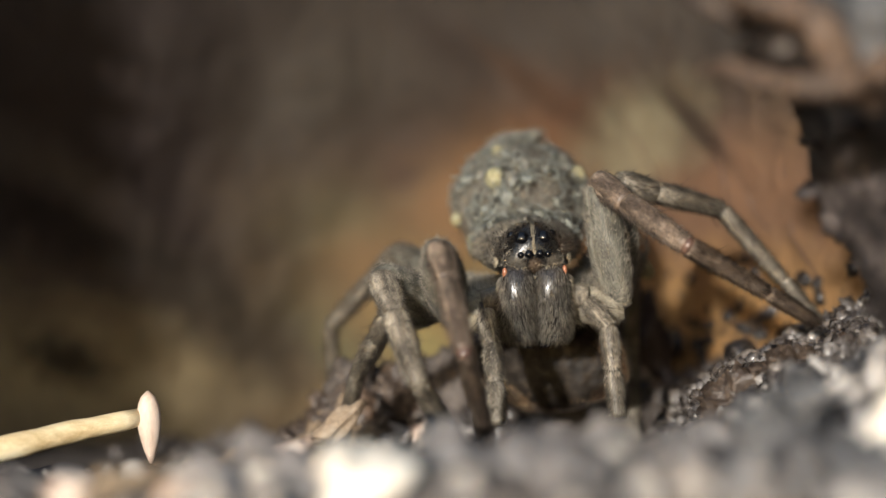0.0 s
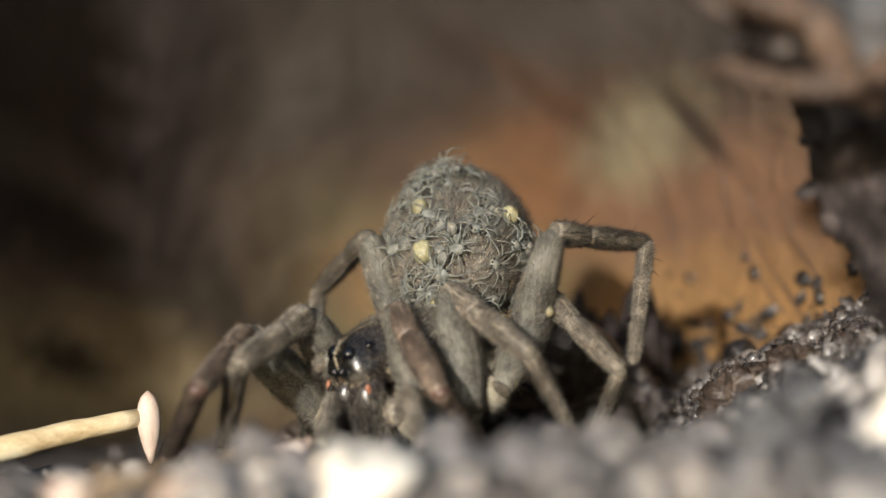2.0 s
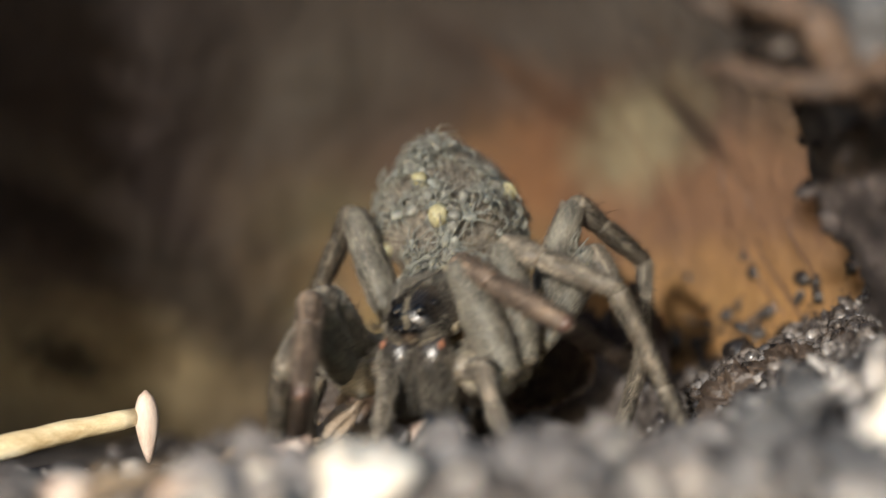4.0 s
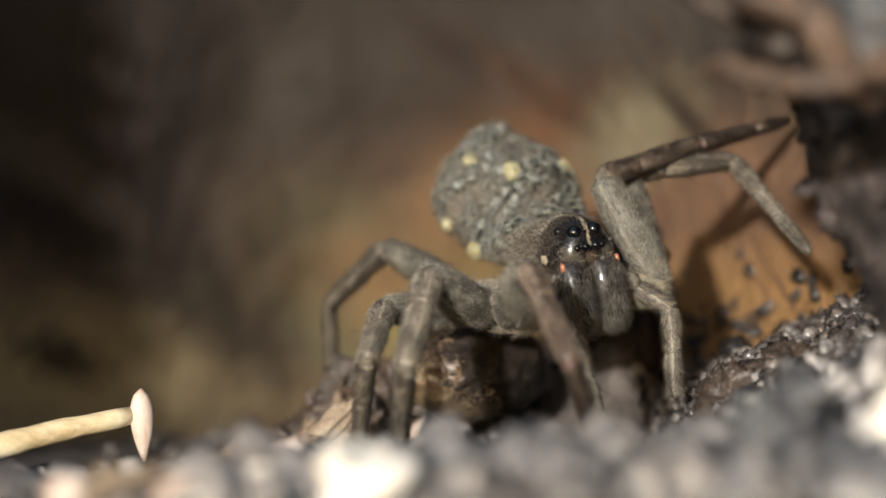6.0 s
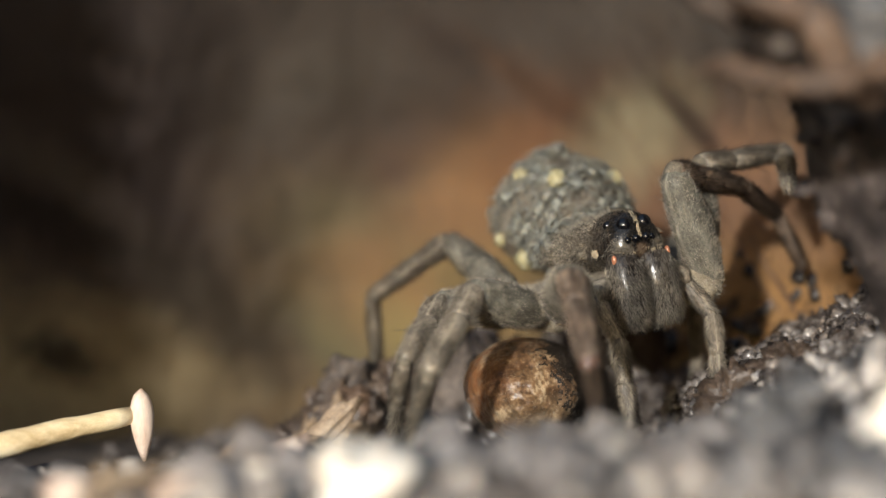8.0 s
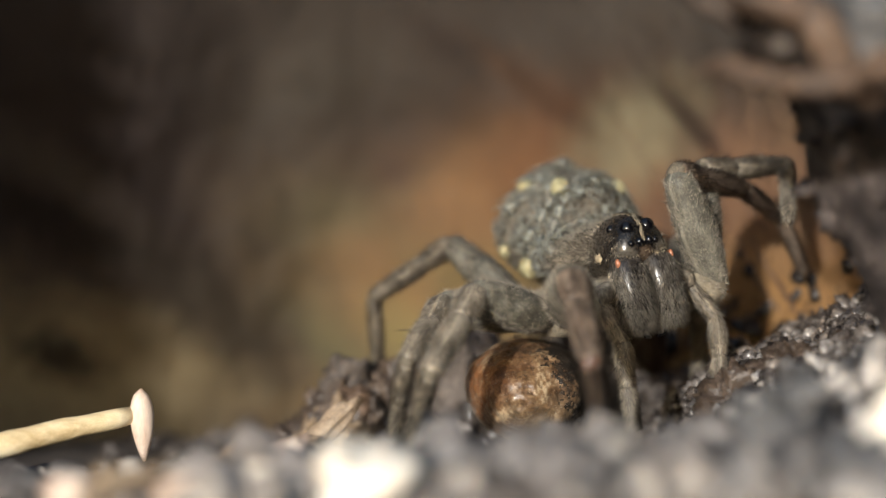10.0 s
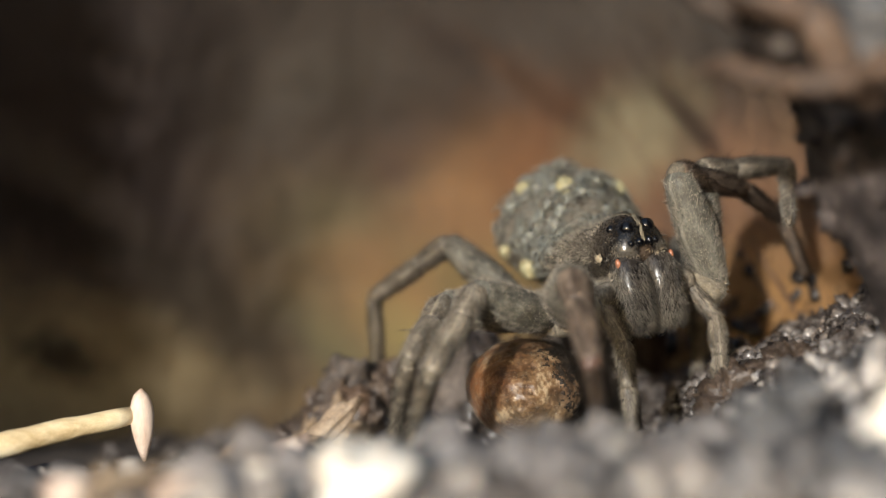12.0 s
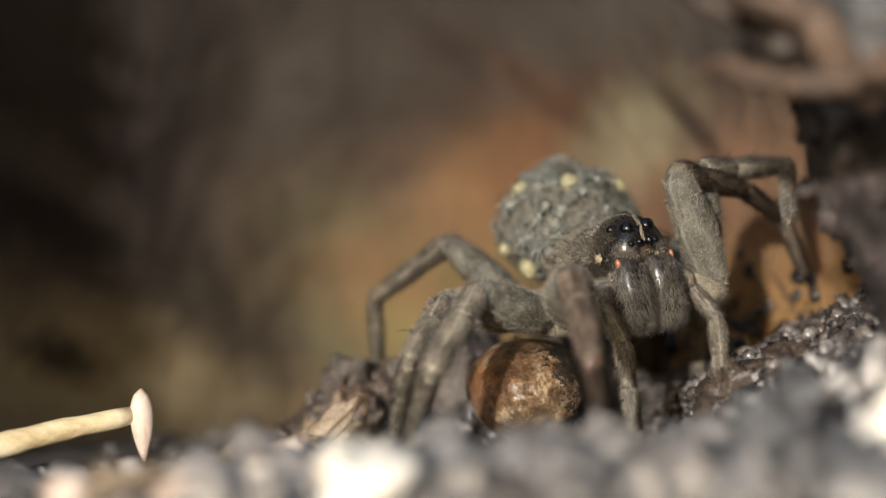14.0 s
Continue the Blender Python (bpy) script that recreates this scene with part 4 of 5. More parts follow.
    # chelicerae
    for s in (-1, 1):
        g = Geo()
        rings = []
        prof = [(0.0, 0.72, 0.6), (0.1, 0.88, 0.86), (0.3, 0.97, 0.98), (0.55, 1.0, 0.98), (0.8, 0.97, 0.88), (0.94, 0.8, 0.68), (1.0, 0.5, 0.42)]
        for u, a, b in prof:
            z = -0.3 - 3.72 * u
            rings.append([(s * (0.81 + 0.05 * u) + 0.90 * a * math.copysign(abs(math.cos(p)) ** 0.8, math.cos(p)), -3.5 - 0.30 * math.sin(u * 2.6) + 0.92 * b * math.copysign(abs(math.sin(p)) ** 0.8, math.sin(p)), z) for p in [k * math.pi / 10 for k in range(20)]])
        g.loft(rings[::-1])
        rng2 = random.Random(20 + s)

        def on_jaw(r):
            u, a = 0.1 + 0.9 * r.random() ** 0.6, r.uniform(math.pi, 2 * math.pi)
            wa = float(np.interp(u, [p[0] for p in prof], [p[1] for p in prof]))
            return Vector((s * (0.81 + 0.05 * u) + 0.90 * wa * math.copysign(abs(math.cos(a)) ** 0.8, math.cos(a)), -3.5 - 0.30 * math.sin(u * 2.6) - 0.92 * wa * abs(math.sin(a)) ** 0.8, -0.3 - 3.72 * u)), Vector((math.cos(a), math.sin(a), 0))
        fuzz(g, rng2, on_jaw, 2400, 0.22, 0.5, 1, 0.0115, Vector((-0.3 * s, 0, -1.8)))
        fuzz(g, rng2, on_jaw, 320, 0.2, 0.5, 2, 0.014, Vector((-0.2 * s, 0, -1.6)))
        for i in range(130):
            q = Vector((s * rng2.uniform(0.05, 1.2), rng2.uniform(-4.2, -3.6), rng2.uniform(-4.05, -3.6)))
            g.hair(q, Vector((-0.5 * s, -0.2, -1)), rng2.uniform(0.25, 0.55), 0.014, 3 if rng2.random() < 0.4 else 1)
        for i in range(260):
            u, a = rng2.uniform(0.15, 0.98), rng2.gauss(0, 0.35)
            wa = float(np.interp(u, [p[0] for p in prof], [p[1] for p in prof]))
            q = Vector((s * (0.91 - 0.05 * u) + s * 0.94 * wa * math.cos(a), -3.55 - 0.35 * math.sin(u * 2.6) - 0.95 * wa * math.sin(a), -0.3 - 3.72 * u))
            g.hair(q, Vector((s * 0.7, -0.4, -0.9)), rng2.uniform(0.2, 0.42), 0.014, 3)
        jaw = part("chelicera", g, [jaw_mat, jaw_hair_mat, dark_hair_mat, hair_mat], spider, "dark glossy bristly jaw")
        g = Geo()
        g.tube([(s * 0.7, -3.5, -3.9), (s * 0.45, -3.6, -4.3), (s * 0.15, -3.55, -4.45)], [0.24, 0.16, 0.03], 10)
        part("fang", g, eye_mat, jaw, "black curved fang")
    # underside, waist and abdomen
    g = Geo()
    g.ball((0, 0, -2.1), (2.3, 3.0, 1.2), 0, 18, 10)
    part("sternum", g, leg_mat, spider)
    g = Geo()
    g.tube([(0, 3.4, -0.3), (0, 4.6, 0.3), (0, 5.6, 1.0)], [0.6, 0.55, 0.8], 12)
    part("pedicel", g, joint_mat, spider)
    g = Geo()
    loops = []
    for j in range(1, 30):
        th = math.pi * j / 30
        loop = []
        for k in range(44):
            ph = 2 * math.pi * k / 44
            v = Vector((math.sin(th) * math.cos(ph), math.sin(th) * math.sin(ph), -math.cos(th)))
            p, out = abdomen_point(v)
            loop.append(p + out * (0.45 * noise.noise(v * 2.3) + 0.26 * noise.noise(v * 6.5)))
        loops.append(loop)
    g.loft(loops)

    def on_back(r):
        v = Vector((r.gauss(0, 1), r.gauss(0, 1), r.gauss(0, 1))).normalized()
        return abdomen_point(v)
    fuzz(g, random.Random(5), on_back, 14000, 0.3, 0.9, 1, 0.0125)
    fuzz(g, random.Random(6), on_back, 5000, 0.3, 0.7, 2, 0.014)
    abdomen = part("abdomen", g, [abdomen_mat, hair_mat, front_hair_mat], spider, "grey brown velvety abdomen")
    # palps and legs
    limbs = {}
    for side, s in (("right", -1), ("left", 1)):
        g = Geo()
        g.tube([(s * 1.3, -3.0, -1.9), (s * 2.0, -3.3, -2.0), (s * 2.6, -3.35, -2.1)], [0.6, 0.62, 0.55], 12)
        palp = part("pedipalp", g, leg_mat, spider, "short hairy brown pedipalp")
        pieces = [part(k, segment_mesh(w, n, st, [leg_mat, leg_hair_mat, dark_hair_mat, knee_mat], 300 + i), None, palp) for i, (k, w, n, st) in enumerate((("femur", "patella", 2.3, 0.72), ("tibia", "tibia", 2.2, 0.8), ("tarsus", "metatarsus", 2.0, 1.05)))]
        limbs[side, 0] = (s, pieces)
        for i in (1, 2, 3, 4):
            hx, hy, hz = HIPS[i]
            g = Geo()
            g.tube([(s * 1.4, hy * 0.75, -2.2), (s * 2.6, hy * 0.88, -2.5), (s * (hx - 0.7), hy, hz - 0.1), (s * (hx + 0.1), hy, hz)], [0.85, 1.0, 0.95, 0.72], 14)
            rng3 = random.Random(60 + i)
            for k in range(900):
                a, u = rng3.uniform(0, 6.28), rng3.random()
                g.hair(Vector((s * (1.6 + (hx - 1.6) * u), hy * (0.75 + 0.25 * u) + 0.92 * math.cos(a), -2.45 + 0.92 * math.sin(a))), Vector((s * rng3.uniform(0, 1), math.cos(a), math.sin(a) + rng3.uniform(-0.5, 0.5))), rng3.uniform(0.3, 0.65), 0.015, 1)
            leg = part("leg", g, [joint_mat, hair_mat], spider, "brown front leg with a reddish ankle joint" if i == 1 else "grey brown banded hairy leg")
            skin = front_leg_mat if i == 1 else leg_mat
            pieces = []
            for k, (kind, n) in enumerate(zip(SEGMENTS, LENGTHS[i])):
                mats = [femur_mat if kind == "femur" else skin, front_hair_mat if i == 1 and kind != "femur" else leg_hair_mat, dark_hair_mat, red_mat if (i == 1 and kind == "metatarsus") else knee_mat]
                pieces.append(part(kind, segment_mesh(kind, n, STOUT[i], mats, 100 * i + k + (7 if s > 0 else 0)), None, leg))
            limbs[side, i] = (s, pieces)
    return spider, abdomen, limbs


ABDOMEN = (0, 8.4, 1.9)
ABDOMEN_SIZE = (3.4, 5.2, 2.75)


def abdomen_point(v):
    """The place on the abdomen's skin in the direction v, and the way out of it."""
    tilt = Euler((radians(12), 0, 0)).to_matrix()
    a, b, c = ABDOMEN_SIZE
    egg = 1 - 0.06 * v.y - 0.26 * max(0.0, v.y) ** 1.5
    a, c = a * egg, c * egg
    p = Vector(ABDOMEN) + tilt @ Vector((v.x * a, v.y * b, v.z * c))
    return p, (tilt @ Vector((v.x / a, v.y / b, v.z / c))).normalized()


def build_spiderling(yolky, seed):
    """Each kind has its own stance: the legs reach unevenly."""
    rng = random.Random(seed)
    rig = thing("spiderling", None, baby_mat, "tiny pale spiderling with a plump yellow abdomen" if yolky else "tiny translucent grey spiderling clinging to the mother's back", "spiderling", "spiderlings on the spider")
    g = Geo()
    if yolky:
        r = 1.2 if seed == 1 else 0.95
        g.ball((0, 0.5, 0.5), (0.43 * r, 0.53 * r, 0.42 * r), 0, 14, 10, None, 0.2)
        part("abdomen", g, yolk_mat, rig, "plump yellow abdomen")
    else:
        r = rng.uniform(0.8, 1.15)
        g.ball((rng.uniform(-0.1, 0.1), 0.45, 0.28), (0.32 * r, 0.46 * r, 0.22 * r), 0, 12, 8, None, 0.35)
        part("abdomen", g, baby_dark_mat, rig)
    g = Geo()
    g.ball((0, -0.3, 0.28), (0.3, 0.42, 0.22), 0, 12, 8, None, 0.1)
    for s in (-1, 1):
        g.ball((s * 0.09, -0.68, 0.36), (0.05, 0.05, 0.05), 1, 8, 6)
    for i in range(90):
        a, u = rng.uniform(0, 6.28), rng.uniform(-0.6, 1.2)
        g.hair(Vector((0.28 * math.cos(a), u * 0.7, 0.3 + 0.2 * math.sin(a))), Vector((math.cos(a), rng.uniform(-0.3, 0.6), math.sin(a) + 0.3)), rng.uniform(0.15, 0.5), 0.011, 0)
    part("carapace", g, [baby_mat, eye_mat], rig)
    for s in (-1, 1):
        for i, a in enumerate((-66, -28, 18, 58)):
            a += rng.uniform(-22, 22)
            reach = rng.uniform(0.75, 1.25)
            d = Vector((s * math.cos(radians(a)), math.sin(radians(a)), 0))
            e = Vector((s * math.cos(radians(a + rng.uniform(-40, 40))), math.sin(radians(a + rng.uniform(-40, 40))), 0))
            g = Geo()
            b = Vector((s * 0.15, -0.3 + 0.1 * (i - 1.5), 0.26))
            up = rng.uniform(0.1, 0.42)
            g.tube([b, b + d * 0.35 + Vector((0, 0, up)), b + d * 0.7 + Vector((0, 0, up * 0.7)), b + d * 0.75 + e * 0.45 * reach - Vector((0, 0, 0.25))], [0.052, 0.047, 0.038, 0.016], 6)
            part("leg", g, baby_leg_mat, rig)
    return rig


def build_prey():
    """Glossy rounded body that the spider holds under itself, with a dark hairy field: shade put into its colour."""
    g = Geo()

    def skin(v):
        q = Vector((3.05 * v.x * (1 + 0.1 * v.z), 4.5 * v.y, 2.65 * v.z))
        return q * (1 + 0.08 * noise.noise(q * 0.5) + 0.03 * noise.noise(q * 1.8) + 0.008 * noise.noise(q * 5))

    # where the shade of legs and jaws is coloured in
    def in_shade(q):
        d = Vector(((q.x - 2.7) / 2.3, (q.y - 0.8) / 5.0, (q.z - 1.4) / (3.0 + 2.5 * ease(-1.0, 1.5, q.y)))).length
        return d + 0.3 * noise.noise(q * 1.1) + 0.3 * noise.noise(q * 3.5) + 0.3 * noise.noise(q * 9) < 1.06
    loops = []
    for j in range(1, 120):
        th = math.pi * j / 120
        loops.append([skin(Vector((math.sin(th) * math.cos(p), math.sin(th) * math.sin(p), -math.cos(th)))) for p in [2 * math.pi * k / 210 for k in range(210)]])
    g.loft(loops)
    g.slots = [1 if in_shade(Vector(g.verts[f[0]])) else 0 for f in g.faces]
    rng = random.Random(9)
    for i in range(7000):
        v = Vector((rng.gauss(0, 1), rng.gauss(0, 1), rng.gauss(0, 1))).normalized()
        q = skin(v)
        dark = in_shade(q)
        if not dark and rng.random() < 0.7:
            continue
        g.hair(q, v + Vector((rng.uniform(-0.5, 0.5), rng.uniform(0, 0.8), rng.uniform(-0.6, 0.3))), rng.uniform(0.12, 0.34), 0.009, 2 if dark else 3)
    return thing("prey", g, [prey_mat, prey_shade_mat, dark_hair_mat, leg_hair_mat], "glossy mottled brown rounded prey body under the spider", "prey")


# ---- how things move ----
BODY_ROWS = [
    (0.0, 4.29, 0.15, 10.93, 6.0, -2.8, 2.0),
    (0.5, 4.29, 0.15, 10.93, 6.0, -2.8, 2.0),
    (0.6, 4.02, 0.17, 10.87, 9.0, -2.3, 0.0),
    (0.7, 2.83, -0.84, 10.21, 11.0, -1.9, -3.0),
    (0.8, 2.03, -1.89, 9.64, 14.0, -1.4, -9.0),
    (0.9, 1.11, -2.00, 9.25, 16.0, -0.9, -15.0),
    (1.0, 0.07, -3.15, 8.95, 18.0, -0.5, -21.0),
    (1.1, -1.17, -3.31, 7.95, 20.0, 0.0, -26.0),
    (1.2, -1.35, -4.85, 7.02, 20.0, 0.0, -40.0),
    (1.4, -1.67, -5.30, 6.55, 20.0, 0.0, -49.0),
    (3.2, -1.67, -5.30, 6.55, 20.0, 0.0, -49.0),
    (3.7, -1.27, -4.68, 7.17, 20.0, 0.0, -36.0),
    (4.3, 1.48, -1.85, 9.42, 12.0, -4.9, -4.0),
    (4.9, 3.89, 0.01, 10.91, 6.0, -9.8, 17.0),
    (5.3, 4.18, -0.06, 10.95, 5.0, -9.8, 20.0),
    (5.6, 4.51, -0.06, 11.00, 5.0, -9.8, 20.0),
    (5.9, 5.62, -0.07, 10.92, 3.0, -9.8, 20.0),
    (6.2, 6.25, -0.08, 10.98, 2.0, -9.8, 20.0),
    (6.5, 6.99, -0.09, 10.92, 1.0, -9.8, 20.0),
    (7.0, 7.89, -0.12, 11.14, -1.0, -9.8, 20.0),
    (7.5, 8.24, -0.13, 11.05, -2.0, -9.8, 20.0),
    (10.3, 8.48, -0.16, 10.69, -4.0, -9.8, 20.0),
    (14.0, 8.48, -0.16, 10.69, -4.0, -9.8, 20.0),
]
LEG_RIGHT_1 = [
    (0.00, -0.2, -8.0, 11.0, 0.9, -13.0, 6.7, 2.6, -8.2, -0.2),
    (0.50, -0.2, -8.0, 11.0, 0.9, -13.0, 6.7, 2.6, -8.2, -0.2),
    (0.60, -0.5, -7.8, 10.6, 0.7, -13.3, 6.7, 2.6, -8.5, -0.2),
    (0.70, -1.5, -8.7, 9.5, -0.1, -14.5, 6.3, 2.6, -9.4, -0.1),
    (0.80, -2.7, -9.3, 8.4, -0.8, -14.9, 5.1, 2.6, -9.0, -0.1),
    (0.90, -3.7, -7.1, 10.5, -2.3, -12.9, 7.1, -2.3, -5.1, 3.5),
    (1.00, -4.5, -7.8, 10.0, -7.1, -13.3, 6.9, -11.2, -18.3, 1.3),
    (1.10, -7.6, -7.9, 8.3, -8.8, -14.2, 6.0, -13.1, -9.8, -0.0),
    (1.30, -9.3, -7.3, 7.1, -10.4, -13.7, 5.0, -13.4, -7.7, -0.3),
    (3.20, -9.3, -7.0, 7.1, -10.5, -13.4, 5.0, -13.5, -7.4, -0.4),
    (5.30, 3.0, -9.5, 9.7, 4.7, -15.0, 6.1, 7.7, -9.8, -0.1),
    (5.90, 3.8, -9.7, 9.8, 5.3, -15.3, 6.2, 7.9, -10.1, -0.1),
    (6.50, 5.1, -9.9, 9.9, 5.9, -15.5, 6.2, 7.8, -10.0, -0.1),
    (7.50, 5.8, -10.3, 9.6, 6.1, -16.2, 6.3, 7.5, -10.5, -0.0),
    (14.00, 5.9, -10.3, 9.6, 6.2, -16.2, 6.3, 7.5, -10.5, -0.0),
]
LEG_RIGHT_2 = [
    (0.00, -2.9, -5.6, 9.7, -1.1, -9.3, 4.9, 2.2, -4.4, -0.8),
    (0.50, -2.9, -5.6, 9.7, -1.1, -9.3, 4.9, 2.2, -4.4, -0.8),
    (0.60, -2.5, -5.1, 10.8, -2.6, -10.3, 7.0, -1.9, -18.0, 4.3),
    (0.70, -2.5, -5.1, 11.6, -6.2, -9.5, 8.7, -8.9, -16.3, 5.0),
    (0.80, -4.3, -7.0, 7.9, -5.4, -13.2, 6.7, -5.9, -21.2, 4.8),
    (0.90, -5.3, -6.7, 6.8, -6.5, -12.9, 6.2, -7.9, -5.5, 3.0),
    (1.30, -6.6, -6.3, 8.1, -9.1, -11.7, 5.8, -10.5, -6.7, -0.5),
    (3.20, -6.6, -6.1, 8.0, -9.1, -11.5, 5.8, -10.5, -6.5, -0.5),
    (5.30, -1.5, -7.1, 9.7, -1.8, -12.1, 5.7, -2.3, -6.9, -0.6),
    (5.90, -0.7, -7.0, 9.6, -1.6, -12.0, 5.7, -2.1, -6.8, -0.6),
    (6.50, 0.3, -7.1, 9.4, -1.0, -12.2, 5.6, -1.9, -6.9, -0.6),
    (7.50, 1.3, -7.4, 8.9, -0.6, -12.4, 5.4, -2.0, -6.9, -0.6),
    (14.00, 1.5, -7.4, 8.9, -0.5, -12.4, 5.4, -2.0, -6.9, -0.6),
]
LEG_RIGHT_3 = [
    (0.00, -2.6, -3.7, 7.7, -4.4, 0.9, 4.6, -6.0, 4.8, -2.2),
    (0.50, -2.6, -3.7, 7.7, -4.4, 0.9, 4.6, -6.0, 4.8, -2.2),
    (1.30, -5.7, -5.6, 5.7, -7.0, -0.3, 3.6, -7.1, 5.2, -2.2),
    (3.20, -5.7, -5.6, 5.7, -7.0, -0.3, 3.6, -7.1, 5.2, -2.2),
    (5.30, -3.8, -4.2, 8.2, -4.0, -9.5, 5.8, -4.3, -5.1, -0.8),
    (5.90, -3.0, -3.7, 8.0, -3.5, -9.1, 5.8, -4.1, -4.7, -0.9),
    (6.50, -1.6, -4.1, 8.0, -2.5, -9.2, 5.5, -3.4, -4.6, -0.9),
    (7.50, -0.3, -4.3, 8.3, -1.7, -9.3, 5.7, -2.7, -4.8, -0.9),
    (14.00, -0.1, -4.3, 8.3, -1.5, -9.3, 5.7, -2.7, -4.8, -0.9),
]
LEG_RIGHT_4 = [
    (0.00, -2.5, 8.6, 10.8, -6.5, 11.6, 6.5, -6.3, 15.2, -1.9),
    (0.50, -2.5, 8.6, 10.8, -6.5, 11.6, 6.5, -6.3, 15.2, -1.9),
    (0.80, -4.3, 6.5, 11.6, -7.1, 11.0, 7.6, -7.1, 2.6, 3.3),
    (1.00, -5.0, 5.0, 12.4, -7.1, 9.7, 8.3, -6.9, 1.4, 4.0),
    (1.30, -4.1, -0.1, 12.3, -6.6, 4.8, 8.8, -6.4, -3.9, 5.3),
    (3.20, -3.9, -0.4, 12.0, -6.6, 4.7, 8.8, -6.4, -4.0, 5.3),
    (5.30, -4.4, 6.1, 10.6, -7.6, 10.6, 7.0, -7.4, 14.2, -1.4),
    (5.90, -3.2, 5.6, 10.9, -6.5, 10.3, 7.5, -6.3, 13.9, -0.9),
    (6.50, -1.4, 5.8, 11.2, -5.4, 10.1, 8.1, -5.2, 13.7, -0.3),
    (7.50, 0.4, 5.9, 11.4, -3.8, 9.7, 8.1, -3.3, 13.3, -0.3),
    (14.00, 0.4, 5.3, 11.3, -3.7, 9.3, 8.0, -3.2, 12.9, -0.4),
]
LEG_LEFT_1 = [
    (0.00, 7.5, -3.0, 14.3, 11.2, -7.7, 11.2, 18.2, -4.2, 7.4, 28.7, 1.0, 1.7),
    (0.50, 7.5, -3.0, 14.3, 11.2, -7.7, 11.2, 18.2, -4.2, 7.4, 28.7, 1.0, 1.7),
    (0.60, 6.3, -4.1, 13.6, 9.5, -9.8, 11.9, 15.2, -3.9, 9.5, 23.8, 5.0, 5.9),
    (0.70, 4.7, -6.6, 12.1, 4.5, -12.7, 9.1, 5.5, -5.8, 4.1, 7.0, 4.5, -3.4),
    (0.80, 3.2, -6.5, 11.8, 3.0, -11.2, 6.9, 3.8, -6.9, -0.4, 5.0, -0.5, -11.4),
    (0.90, 2.2, -7.3, 11.3, 2.5, -12.5, 6.9, 3.8, -8.0, -0.3, 5.8, -1.2, -11.1),
    (1.00, 0.9, -8.4, 11.0, 1.7, -13.7, 6.8, 3.4, -9.0, -0.1, 5.9, -2.0, -10.4),
    (1.10, -0.1, -8.2, 10.5, 1.1, -13.5, 6.3, 3.7, -8.5, -0.2, 7.6, -1.0, -9.9),
    (1.30, -2.4, -6.3, 8.5, -0.3, -11.7, 5.0, 3.7, -6.5, -0.5, 9.7, 1.3, -8.8),
    (3.20, -2.4, -6.5, 8.5, -0.3, -12.0, 5.0, 3.7, -6.7, -0.5, 9.7, 1.2, -8.8),
    (5.30, 7.6, -1.2, 14.8, 13.3, 2.2, 16.1, 19.5, 7.8, 18.1, 28.8, 16.2, 21.1),
    (5.90, 8.0, -1.2, 14.5, 13.5, 2.5, 16.3, 19.6, 8.2, 18.1, 28.8, 16.8, 20.8),
    (6.20, 8.3, -1.2, 14.5, 13.7, 2.6, 16.3, 19.5, 8.7, 17.8, 28.2, 17.8, 20.1),
    (6.50, 9.2, -2.1, 14.6, 14.6, 1.9, 14.5, 19.3, 9.0, 13.3, 26.4, 19.6, 11.5),
    (7.00, 10.3, -3.3, 14.6, 15.2, 1.5, 14.2, 18.3, 6.0, 12.7, 20.2, 6.6, 9.6),
    (7.50, 11.2, -3.7, 14.7, 15.6, 1.5, 14.1, 18.6, 6.2, 12.6, 20.3, 6.6, 9.2),
    (10.30, 11.5, -3.3, 14.7, 15.8, 2.0, 14.0, 19.0, 6.4, 12.4, 20.4, 6.6, 8.6),
    (14.00, 11.5, -3.3, 14.7, 15.8, 2.0, 14.0, 19.0, 6.4, 12.4, 20.4, 6.6, 8.6),
]
